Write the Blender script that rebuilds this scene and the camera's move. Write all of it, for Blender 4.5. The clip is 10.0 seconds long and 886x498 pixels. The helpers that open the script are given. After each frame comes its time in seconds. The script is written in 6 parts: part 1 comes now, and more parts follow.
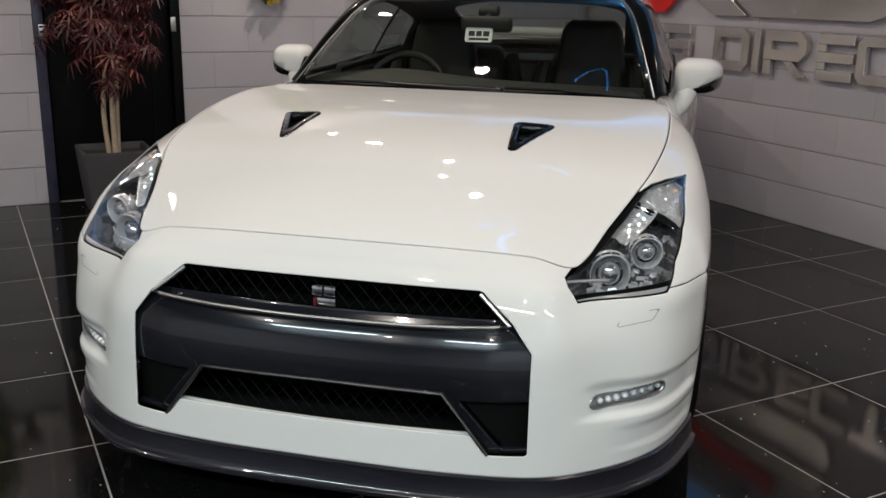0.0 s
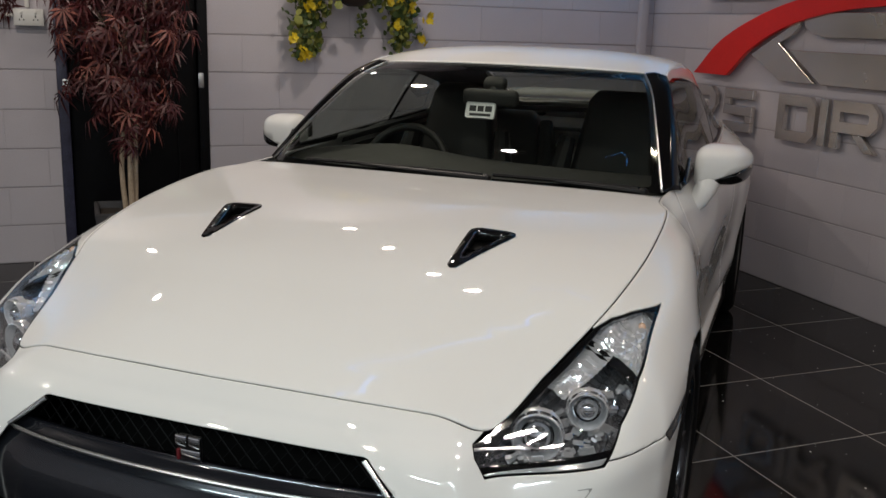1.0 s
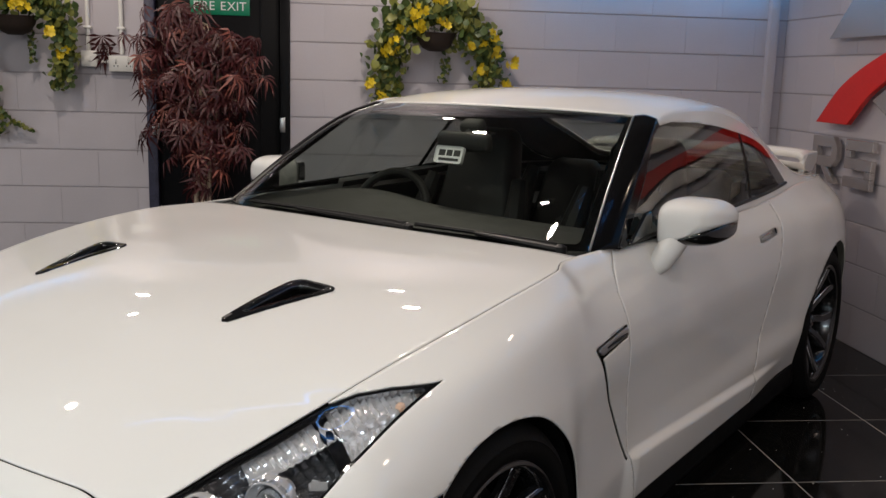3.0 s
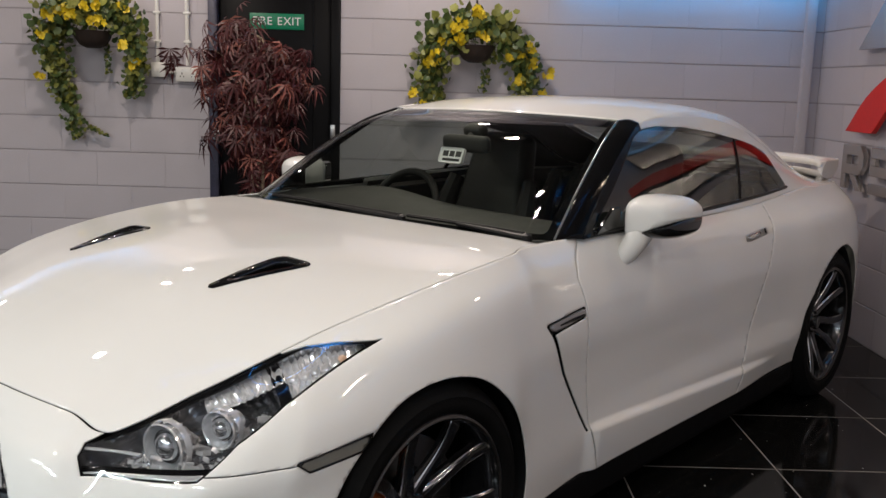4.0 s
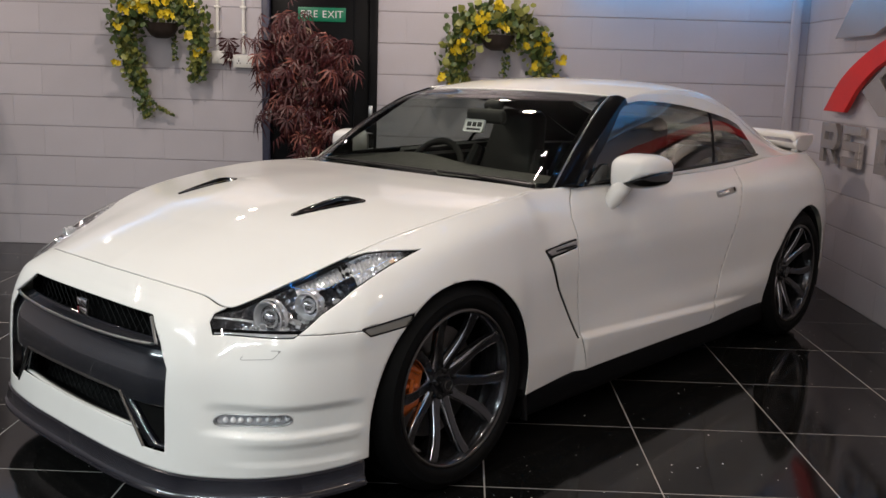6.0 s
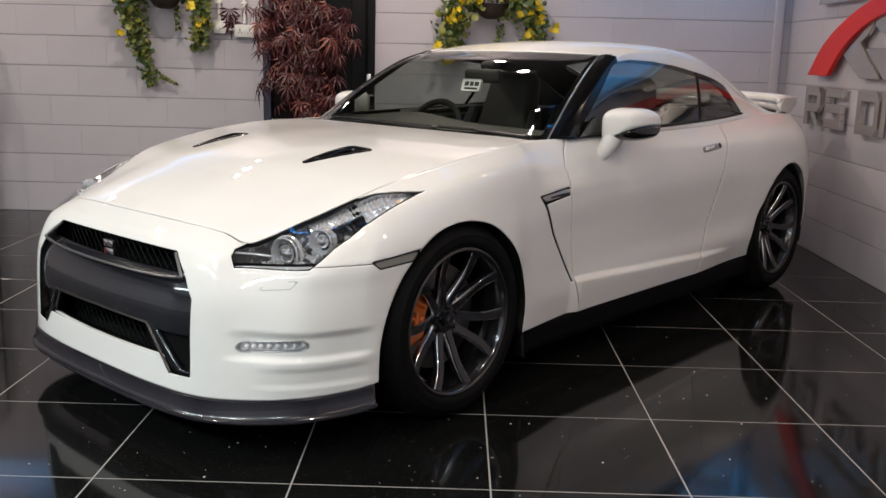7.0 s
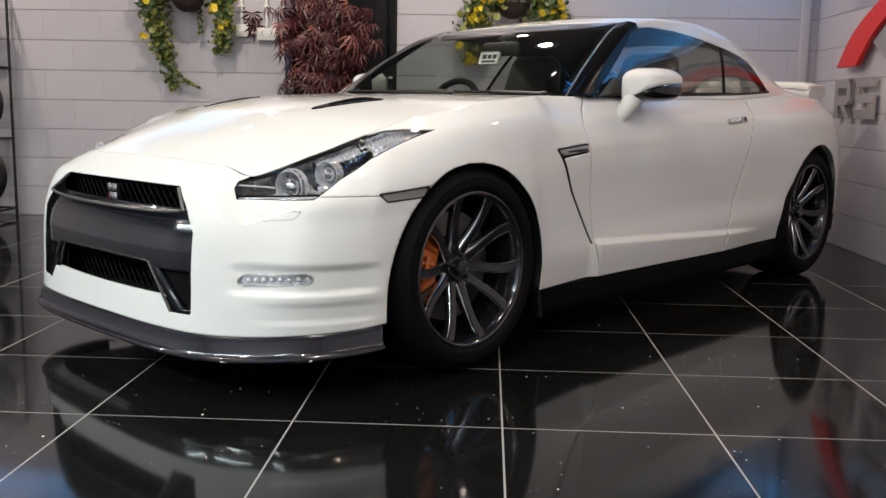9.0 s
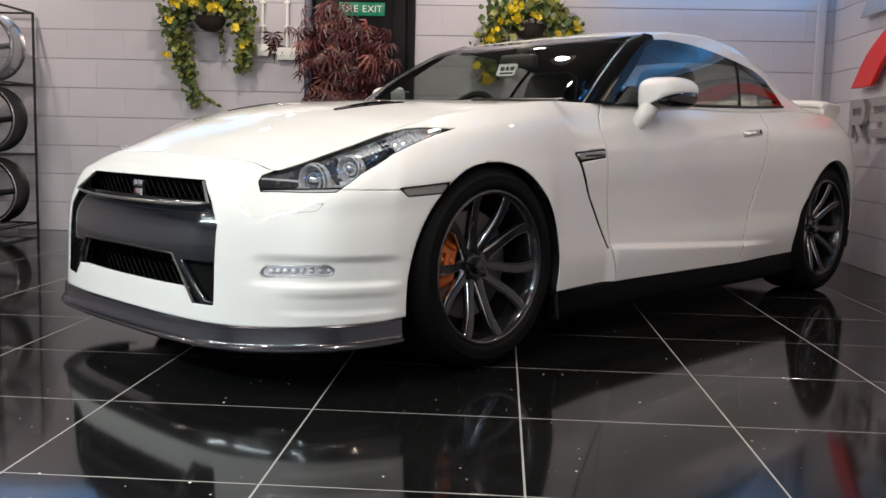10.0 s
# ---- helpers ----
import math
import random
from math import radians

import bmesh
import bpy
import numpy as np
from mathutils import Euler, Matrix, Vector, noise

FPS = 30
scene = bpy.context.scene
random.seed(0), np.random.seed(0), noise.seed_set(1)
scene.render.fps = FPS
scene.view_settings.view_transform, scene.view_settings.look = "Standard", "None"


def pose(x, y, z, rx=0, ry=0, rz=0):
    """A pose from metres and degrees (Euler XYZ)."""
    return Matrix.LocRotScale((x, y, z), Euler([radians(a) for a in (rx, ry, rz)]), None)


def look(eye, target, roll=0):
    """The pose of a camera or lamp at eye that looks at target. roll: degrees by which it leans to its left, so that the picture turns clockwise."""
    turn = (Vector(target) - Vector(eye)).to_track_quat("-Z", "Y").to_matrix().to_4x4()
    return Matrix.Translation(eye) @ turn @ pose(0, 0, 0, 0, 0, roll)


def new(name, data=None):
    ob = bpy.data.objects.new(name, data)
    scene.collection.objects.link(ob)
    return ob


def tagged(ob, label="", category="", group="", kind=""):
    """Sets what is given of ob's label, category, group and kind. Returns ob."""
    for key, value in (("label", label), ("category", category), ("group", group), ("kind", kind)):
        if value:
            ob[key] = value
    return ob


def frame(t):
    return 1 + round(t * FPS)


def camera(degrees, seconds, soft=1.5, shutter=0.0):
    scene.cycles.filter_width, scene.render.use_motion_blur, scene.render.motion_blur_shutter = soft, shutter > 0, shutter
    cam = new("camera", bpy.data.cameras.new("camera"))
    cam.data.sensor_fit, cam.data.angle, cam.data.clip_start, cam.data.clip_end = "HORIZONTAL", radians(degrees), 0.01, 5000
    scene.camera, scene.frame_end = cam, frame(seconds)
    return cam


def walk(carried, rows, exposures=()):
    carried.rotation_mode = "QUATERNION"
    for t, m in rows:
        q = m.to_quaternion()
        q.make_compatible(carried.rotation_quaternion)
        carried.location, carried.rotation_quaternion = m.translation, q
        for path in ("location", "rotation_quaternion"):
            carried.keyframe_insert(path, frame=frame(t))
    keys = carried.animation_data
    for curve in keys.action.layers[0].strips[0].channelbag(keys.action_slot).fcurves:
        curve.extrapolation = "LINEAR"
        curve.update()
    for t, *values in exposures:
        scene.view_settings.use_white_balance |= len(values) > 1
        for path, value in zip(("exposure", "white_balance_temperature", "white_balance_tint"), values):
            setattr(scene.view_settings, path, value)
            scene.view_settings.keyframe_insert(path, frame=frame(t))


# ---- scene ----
cam = camera(50.7, 10.0)
PATH = [
    (0, (0.771, -2.834, 1.313), (0.324, -0.959, 0.78), 1.2),
    (0.5, (0.907, -2.569, 1.371), (0.359, -0.713, 0.868), 1.6),
    (1, (1.058, -2.291, 1.443), (0.401, -0.46, 0.979), 1.9),
    (1.5, (1.275, -2.063, 1.451), (0.495, -0.271, 1.025), 2.2),
    (2, (1.451, -1.832, 1.432), (0.56, -0.088, 1.028), 2.2),
    (2.5, (1.599, -1.635, 1.441), (0.603, 0.052, 1.036), 2.1),
    (2.7, (1.681, -1.562, 1.424), (0.633, 0.097, 1.036), 1.9),
    (3.8, (2.197, -1.556, 1.404), (0.938, -0.042, 1.054), 1.6),
    (4, (2.274, -1.609, 1.401), (0.996, -0.11, 1.054), 1.7),
    (4.5, (2.489, -1.743, 1.4), (1.164, -0.285, 1.052), 1.7),
    (5, (2.572, -1.927, 1.389), (1.255, -0.462, 1.038), 1.8),
    (6.5, (2.915, -2.329, 1.334), (1.6, -0.872, 0.949), 1.5),
    (7, (2.956, -2.42, 1.274), (1.657, -0.955, 0.868), 1.4),
    (7.5, (3.032, -2.449, 1.213), (1.722, -0.995, 0.798), 1.1),
    (8, (3.04, -2.432, 1.148), (1.72, -0.987, 0.737), 1.1),
    (8.5, (2.971, -2.363, 1.01), (1.637, -0.918, 0.649), 1.1),
    (9, (2.975, -2.335, 0.898), (1.613, -0.901, 0.597), 1.0),
    (9.5, (2.985, -2.36, 0.84), (1.61, -0.933, 0.576), 1.2),
    (10, (3.002, -2.388, 0.78), (1.613, -0.968, 0.551), 1.4),
]
walk(cam, [(t, look(eye, target, roll)) for t, eye, target, roll in PATH],
     exposures=[(0, -.26, 6510, 10), (.5, -.48, 6520, 10), (1, -.55, 6530, 10), (2, -.45, 6550, 11), (2.5, -.36, 6580, 12), (4, -.16, 6600, 12), (5, -.10, 6640, 12), (6.5, .04, 6700, 13), (7.5, .27, 6640, 12), (10, .38, 6600, 11)])

# ---- light ----
world = bpy.data.worlds.new("world")
scene.world = world
world.use_nodes = True
world.node_tree.nodes["Background"].inputs[0].default_value = (0.55, 0.6, 0.7, 1)
world.node_tree.nodes["Background"].inputs[1].default_value = 0.05
scene.view_settings.exposure = 0.0

ROOM = pose(0, 0, 0, 0, 0, 40.9)  # room axes: u along the door wall, v towards it
WALL_U, WALL_V, BACK_U, BACK_V, CEIL = 3.125, 3.46, -5.6, -5.2, 2.62


def room(u, v, z=0.0):
    return ROOM @ Vector((u, v, z))


# ceiling downlights on a grid: u, v, watts
SPOTS = [(u, v, w) for v, row in ((3.1, (5, 5.5, 5.5, 1.3)), (2.25, (14, 14, 16, 3)), (.55, (11.5, 9.5, 10.5, 4)), (-1.15, (11.5, 10.5, 12.5, 5.5)), (-2.85, (13, 13, 16, 13))) for u, w in zip((-3.15, -1.25, .65, 2.55), row)] + [(.62, 1.1, 7)]
# linear ceiling lights in front of the car: world x, y, turn, watts
BATTENS = [(-1.3, -3.9, 8, 68), (.9, -4.1, -4, 76), (2.9, -3.6, -14, 58)]


# ---- materials ----
def mat(name, color, rough=0.5, metal=0.0, vary=0.06, scale=6.0, grain=60.0, bump=0.05, coat=0.0, spec=0.5, rand=0.0):
    """A principled surface with variation at two scales, fine relief and a little difference from object to object."""
    m = bpy.data.materials.new(name)
    m.use_nodes = True
    nt = m.node_tree
    b = nt.nodes["Principled BSDF"]
    co = nt.nodes.new("ShaderNodeTexCoord")
    n1, n2 = nt.nodes.new("ShaderNodeTexNoise"), nt.nodes.new("ShaderNodeTexNoise")
    n1.inputs["Scale"].default_value, n2.inputs["Scale"].default_value = scale, grain
    n1.inputs["Detail"].default_value = n2.inputs["Detail"].default_value = 4
    for n in (n1, n2):
        nt.links.new(co.outputs["Object"], n.inputs["Vector"])
    add = nt.nodes.new("ShaderNodeMath")
    add.operation = "ADD"
    nt.links.new(n1.outputs["Fac"], add.inputs[0])
    nt.links.new(n2.outputs["Fac"], add.inputs[1])
    ramp = nt.nodes.new("ShaderNodeMapRange")
    ramp.inputs["From Min"].default_value, ramp.inputs["From Max"].default_value = 0.6, 1.4
    ramp.inputs["To Min"].default_value, ramp.inputs["To Max"].default_value = 1 - vary, 1 + vary
    nt.links.new(add.outputs[0], ramp.inputs["Value"])
    val = ramp.outputs[0]
    if rand:
        info = nt.nodes.new("ShaderNodeObjectInfo")
        r2 = nt.nodes.new("ShaderNodeMapRange")
        r2.inputs["To Min"].default_value, r2.inputs["To Max"].default_value = 1 - rand, 1 + rand
        nt.links.new(info.outputs["Random"], r2.inputs["Value"])
        mul = nt.nodes.new("ShaderNodeMath")
        mul.operation = "MULTIPLY"
        nt.links.new(val, mul.inputs[0])
        nt.links.new(r2.outputs[0], mul.inputs[1])
        val = mul.outputs[0]
    mix = nt.nodes.new("ShaderNodeVectorMath")
    mix.operation = "SCALE"
    mix.inputs[0].default_value = color
    nt.links.new(val, mix.inputs["Scale"])
    nt.links.new(mix.outputs[0], b.inputs["Base Color"])
    rr = nt.nodes.new("ShaderNodeMapRange")
    rr.inputs["To Min"].default_value, rr.inputs["To Max"].default_value = rough * 0.85, min(1.0, rough * 1.15)
    nt.links.new(n1.outputs["Fac"], rr.inputs["Value"])
    nt.links.new(rr.outputs[0], b.inputs["Roughness"])
    b.inputs["Metallic"].default_value = metal
    b.inputs["Specular IOR Level"].default_value = spec
    b.inputs["Coat Weight"].default_value = coat
    b.inputs["Coat Roughness"].default_value = 0.015
    if bump:
        bp = nt.nodes.new("ShaderNodeBump")
        bp.inputs["Strength"].default_value = bump
        bp.inputs["Distance"].default_value = 0.004
        nt.links.new(n2.outputs["Fac"], bp.inputs["Height"])
        nt.links.new(bp.outputs[0], b.inputs["Normal"])
    return m


def glow(name, color, power):
    m = bpy.data.materials.new(name)
    m.use_nodes = True
    b = m.node_tree.nodes["Principled BSDF"]
    b.inputs["Base Color"].default_value = (0.8, 0.8, 0.8, 1)
    b.inputs["Emission Color"].default_value = (*color, 1)
    b.inputs["Emission Strength"].default_value = power
    return m


def glass(name, tint, face=0.05, rough=0.0):
    """Thin glass: tinted see-through with a mirror gloss that grows towards the edge."""
    m = bpy.data.materials.new(name)
    m.use_nodes = True
    nt = m.node_tree
    nt.nodes.remove(nt.nodes["Principled BSDF"])
    tr, gl, mx, lw, pw, mr = (nt.nodes.new("ShaderNode" + k) for k in ("BsdfTransparent", "BsdfGlossy", "MixShader", "LayerWeight", "Math", "MapRange"))
    tr.inputs[0].default_value = (*tint, 1)
    gl.inputs["Roughness"].default_value = rough
    lw.inputs["Blend"].default_value = 0.5
    pw.operation = "POWER"
    pw.inputs[1].default_value = 4.5
    nt.links.new(lw.outputs["Facing"], pw.inputs[0])
    nt.links.new(pw.outputs[0], mr.inputs["Value"])
    mr.inputs["To Min"].default_value = face
    nt.links.new(mr.outputs[0], mx.inputs[0])
    nt.links.new(tr.outputs[0], mx.inputs[1])
    nt.links.new(gl.outputs[0], mx.inputs[2])
    nt.links.new(mx.outputs[0], nt.nodes["Material Output"].inputs["Surface"])
    return m


PAINT = mat("pearl_paint", (0.77, 0.762, 0.742), 0.62, 0.0, 0.012, 2.0, 900.0, 0.0, coat=1.0, spec=0.15)
GREY_PAINT = mat("grey_paint", (0.013, 0.0145, 0.020), 0.18, 0.4, 0.05, 3.0, 900.0, 0.0, coat=1.0)
LIP = mat("lip_paint", (0.012, 0.012, 0.018), 0.25, 0.2, 0.06, 8.0, 500.0, 0.0, coat=1.0)
GLOSS_BLACK = mat("gloss_black", (0.004, 0.004, 0.0045), 0.08, 0.0, 0.05, 4.0, 200.0, 0.0, coat=0.5)
PILLAR_BLACK = mat("pillar_black", (0.004, 0.004, 0.0045), 0.10, 0.0, 0.05, 4.0, 200.0, 0.0, spec=0.16)
SATIN_BLACK = mat("satin_black", (0.005, 0.005, 0.0055), 0.45, 0.0, 0.15, 12.0, 300.0, 0.1, spec=0.3)
SKIRT_BLACK = mat("skirt_black", (0.004, 0.004, 0.0045), 0.5, 0.0, 0.15, 12.0, 300.0, 0.05, spec=0.06)
MESH_BLACK = mat("mesh_black", (0.005, 0.005, 0.005), 0.7, 0.0, 0.1, 12.0, 300.0, 0.0, spec=0.08)
RUBBER = mat("tyre_rubber", (0.005, 0.005, 0.0052), 0.6, 0.0, 0.25, 14.0, 240.0, 0.25, spec=0.07)
TRIM = mat("dashboard_plastic", (0.017, 0.017, 0.016), 0.6, 0.0, 0.15, 12.0, 500.0, 0.3)
LEATHER = mat("seat_leather", (0.009, 0.0088, 0.0085), 0.45, 0.0, 0.2, 18.0, 220.0, 0.3, spec=0.3)
CHROME = mat("chrome", (0.82, 0.82, 0.83), 0.07, 1.0, 0.02, 10.0, 100.0, 0.0)
SATIN_CHROME = mat("satin_chrome", (0.50, 0.50, 0.50), 0.32, 1.0, 0.05, 10.0, 100.0, 0.0)
WHEEL = mat("gunmetal", (0.050, 0.050, 0.055), 0.16, 0.85, 0.06, 10.0, 300.0, 0.0, coat=0.6)
WHEEL_EDGE = mat("polished_edge", (0.72, 0.72, 0.74), 0.16, 1.0, 0.05, 10.0, 300.0, 0.0)
IRON = mat("brake_disc_steel", (0.13, 0.125, 0.12), 0.35, 1.0, 0.1, 30.0, 200.0, 0.1)
GOLD = mat("caliper_gold", (0.62, 0.14, 0.015), 0.3, 0.35, 0.1, 20.0, 200.0, 0.05, coat=0.5)
AMBER = mat("amber_plastic", (0.75, 0.50, 0.36), 0.25, 0.0, 0.1, 20.0, 200.0, 0.1)
LAMP_BODY = mat("lamp_housing", (0.46, 0.46, 0.48), 0.11, 0.86, 0.1, 20.0, 200.0, 0.0)
REFLECTOR = mat("lamp_reflector", (0.93, 0.93, 0.95), 0.08, 0.66, 0.05, 30.0, 200.0, 0.0)
LENS = glass("lamp_lens", (0.93, 0.94, 0.95), 0.05)
SCREEN = glass("windscreen_glass", (0.80, 0.84, 0.80), 0.04)
SIDE_GLASS = glass("side_glass", (0.54, 0.58, 0.56), 0.12)
REAR_GLASS = glass("rear_side_glass", (0.40, 0.43, 0.42), 0.12)
BULB = mat("projector_glass", (0.80, 0.81, 0.83), 0.05, 0.92, 0.05, 20.0, 200.0, 0.0, coat=1.0)
WHITE_PLASTIC = mat("white_plastic", (0.75, 0.74, 0.71), 0.35, 0.0, 0.04, 8.0, 100.0, 0.02)
PAPER = mat("white_card", (0.8, 0.8, 0.8), 0.5, 0.0, 0.03, 20.0, 200.0, 0.0)
INK = mat("dark_ink", (0.02, 0.02, 0.022), 0.5, 0.0, 0.05, 20.0, 200.0, 0.0)
BADGE_RED = mat("badge_red", (0.12, 0.01, 0.014), 0.3, 0.0, 0.05, 20.0, 200.0, 0.0, coat=0.5)


# ---- mesh tools ----
def spline(P, ts):
    """Catmull-Rom through the rows of P at parameters ts (0 to rows - 1)."""
    P = np.asarray(P, float)
    ext = np.concatenate([[2 * P[0] - P[1]], P, [2 * P[-1] - P[-2]]])
    i = np.clip(np.floor(ts).astype(int), 0, len(P) - 2)
    f = (np.asarray(ts) - i).reshape((-1,) + (1,) * (P.ndim - 1))
    a, b, c, d = ext[i], ext[i + 1], ext[i + 2], ext[i + 3]
    return 0.5 * (2 * b + (c - a) * f + (2 * a - 5 * b + 4 * c - d) * f ** 2 + (3 * b - a - 3 * c + d) * f ** 3)


def surface(rows, us, vs):
    """A smooth sheet through curves: rows[v][u] = (x, y, z). Gives vertices in a (u, v) array."""
    net = np.array(rows, float)          # v, u, 3
    a = spline(net, vs)                  # nv, u, 3
    return spline(np.swapaxes(a, 0, 1), us)  # nu, nv, 3


def sheet(grid):
    """A (u, v) array of places as (vertices, faces)."""
    nu, nv = grid.shape[:2]
    idx = np.arange(nu * nv).reshape(nu, nv)
    f = np.stack([idx[:-1, :-1], idx[1:, :-1], idx[1:, 1:], idx[:-1, 1:]], -1).reshape(-1, 4)
    return grid.reshape(-1, 3).copy(), [tuple(q) for q in f.tolist()]


def clip(mesh, keep):
    """Cuts a mesh along keep = 0 and gives back the side where keep is positive; keep holds a number a vertex.
    Further arrays in mesh[2:] ride along."""
    V, F, extra = mesh[0], mesh[1], list(mesh[2:])
    keep = np.where(np.abs(keep) < 1e-7, 1e-7, keep)
    pos = keep > 0
    new_v, new_e, cut, out = [], [[] for _ in extra], {}, []
    base = len(V)
    for f in F:
        n_in = sum(pos[i] for i in f)
        if n_in == len(f):
            out.append(f)
        elif n_in:
            g = []
            for a, b in zip(f, f[1:] + f[:1]):
                if pos[a]:
                    g.append(a)
                if pos[a] != pos[b]:
                    k = (a, b) if a < b else (b, a)
                    if k not in cut:
                        s = keep[k[0]] / (keep[k[0]] - keep[k[1]])
                        cut[k] = base + len(new_v)
                        new_v.append(V[k[0]] * (1 - s) + V[k[1]] * s)
                        for e, arr in zip(new_e, extra):
                            e.append(arr[k[0]] * (1 - s) + arr[k[1]] * s)
                    g.append(cut[k])
            if len(g) > 2:
                out.append(tuple(g))
    V = np.concatenate([V, np.array(new_v).reshape(-1, 3)])
    extra = [np.concatenate([a, np.array(e).reshape((-1,) + a.shape[1:])]) for a, e in zip(extra, new_e)]
    used = sorted({i for f in out for i in f})
    back = {o: n for n, o in enumerate(used)}
    return (V[used], [tuple(back[i] for i in f) for f in out], *[a[used] for a in extra])


def inside(P, poly):
    """Signed distance of flat points to a polygon, positive inside."""
    P, poly = np.asarray(P, float), np.asarray(poly, float)
    d, odd = np.full(len(P), 1e9), np.zeros(len(P), bool)
    for a, b in zip(poly, np.roll(poly, -1, 0)):
        e = b - a
        w = P - a
        t = np.clip((w @ e) / max(e @ e, 1e-12), 0, 1)
        d = np.minimum(d, np.hypot(*(w - t[:, None] * e).T))
        with np.errstate(divide="ignore", invalid="ignore"):
            cross = (a[1] > P[:, 1]) != (b[1] > P[:, 1])
            odd ^= cross & (P[:, 0] < (b[0] - a[0]) * (P[:, 1] - a[1]) / (b[1] - a[1] + 1e-30) + a[0])
    return np.where(odd, d, -d)


def mirrored(mesh):
    return (mesh[0] * (-1, 1, 1), [tuple(reversed(f)) for f in mesh[1]], *mesh[2:])


def joined(*meshes):
    V, F, n = [], [], 0
    for m in meshes:
        V.append(m[0])
        F += [tuple(i + n for i in f) for f in m[1]]
        n += len(m[0])
    return np.concatenate(V), F


def normals(mesh):
    N = np.zeros_like(mesh[0])
    V = mesh[0]
    for f in mesh[1]:
        n = np.cross(V[f[1]] - V[f[0]], V[f[2]] - V[f[0]])
        for i in f:
            N[i] += n
    return N / np.maximum(np.linalg.norm(N, axis=1, keepdims=True), 1e-12)


def to_bm(mesh):
    bm = bmesh.new()
    vs = [bm.verts.new(v) for v in mesh[0]]
    for f in mesh[1]:
        try:
            bm.faces.new([vs[i] for i in f])
        except ValueError:
            pass
    bmesh.ops.remove_doubles(bm, verts=bm.verts, dist=0.0004)
    return bm


def part(name, bm, material, parent=None, label="", thick=0.0, sharp=35, at=None):
    """Links a bmesh (or a (vertices, faces) mesh) as one object, under a thing or a part."""
    if isinstance(bm, tuple):
        bm = to_bm(bm)
    me = bpy.data.meshes.new(name)
    bm.to_mesh(me)
    bm.free()
    me.polygons.foreach_set("use_smooth", [True] * len(me.polygons))
    me.set_sharp_from_angle(angle=radians(sharp))
    me.materials.append(material)
    ob = new(name, me)
    if parent is not None:
        ob.parent = parent
    if at is not None:
        ob.matrix_basis = at
    if label:
        ob["label"] = label
    if thick:
        s = ob.modifiers.new("thickness", "SOLIDIFY")
        s.thickness, s.offset = thick, -1
    return ob


def thing(name, label, category, group="", at=None):
    ob = new(name)
    if at is not None:
        ob.matrix_basis = at
    return tagged(ob, label, category, group)


def box(x0, x1, y0, y1, z0, z1, bevel=0.0, seg=2, bm=None):
    bm = bm or bmesh.new()
    r = bmesh.ops.create_cube(bm, size=1, matrix=Matrix.Translation(((x0 + x1) / 2, (y0 + y1) / 2, (z0 + z1) / 2)) @ Matrix.Diagonal((x1 - x0, y1 - y0, z1 - z0, 1)))
    if bevel:
        vs = set(r["verts"])
        es = [e for e in bm.edges if e.verts[0] in vs and e.verts[1] in vs]
        bmesh.ops.bevel(bm, geom=es, offset=bevel, segments=seg, affect="EDGES", profile=0.5)
    return bm


def lathe(profile, n=48, axis="x", close=False):
    """Spins (along, radius) pairs about an axis."""
    bm = bmesh.new()
    rings = []
    for a, r in profile:
        ring = []
        for k in range(n):
            c, s = math.cos(2 * math.pi * k / n) * r, math.sin(2 * math.pi * k / n) * r
            ring.append(bm.verts.new({"x": (a, c, s), "y": (c, a, s), "z": (c, s, a)}[axis]))
        rings.append(ring)
    pairs = list(zip(rings, rings[1:])) + ([(rings[-1], rings[0])] if close else [])
    for p, q in pairs:
        for k in range(n):
            bm.faces.new((p[k], p[(k + 1) % n], q[(k + 1) % n], q[k]))
    if not close:
        for ring, r in ((rings[0], profile[0][1]), (rings[-1], profile[-1][1])):
            if r < 0.012:
                bm.faces.new(ring)
    bmesh.ops.recalc_face_normals(bm, faces=bm.faces)
    return bm


def tube(points, radius, n=10, bm=None, close=False, flat=1.0):
    """A round rod along points; radius may be one number or one a point."""
    bm = bm or bmesh.new()
    P = [Vector(p) for p in points]
    R = radius if isinstance(radius, (list, tuple)) else [radius] * len(P)
    rings, ref = [], None
    for i, p in enumerate(P):
        a, b = P[i - 1] if (i or close) else P[i], P[(i + 1) % len(P)] if (i + 1 < len(P) or close) else P[i]
        d = (b - a).normalized()
        if ref is None:
            ref = Vector((0, 0, 1)) if abs(d.z) < 0.9 else Vector((1, 0, 0))
        s = d.cross(ref).normalized()
        t = s.cross(d).normalized()
        ref = t
        rings.append([bm.verts.new(p + (s * math.cos(2 * math.pi * k / n) + t * math.sin(2 * math.pi * k / n) * flat) * R[i]) for k in range(n)])
    for i in range(len(rings) - (0 if close else 1)):
        p, q = rings[i], rings[(i + 1) % len(rings)]
        for k in range(n):
            bm.faces.new((p[k], p[(k + 1) % n], q[(k + 1) % n], q[k]))
    if not close:
        bm.faces.new(rings[0][::-1])
        bm.faces.new(rings[-1])
    return bm


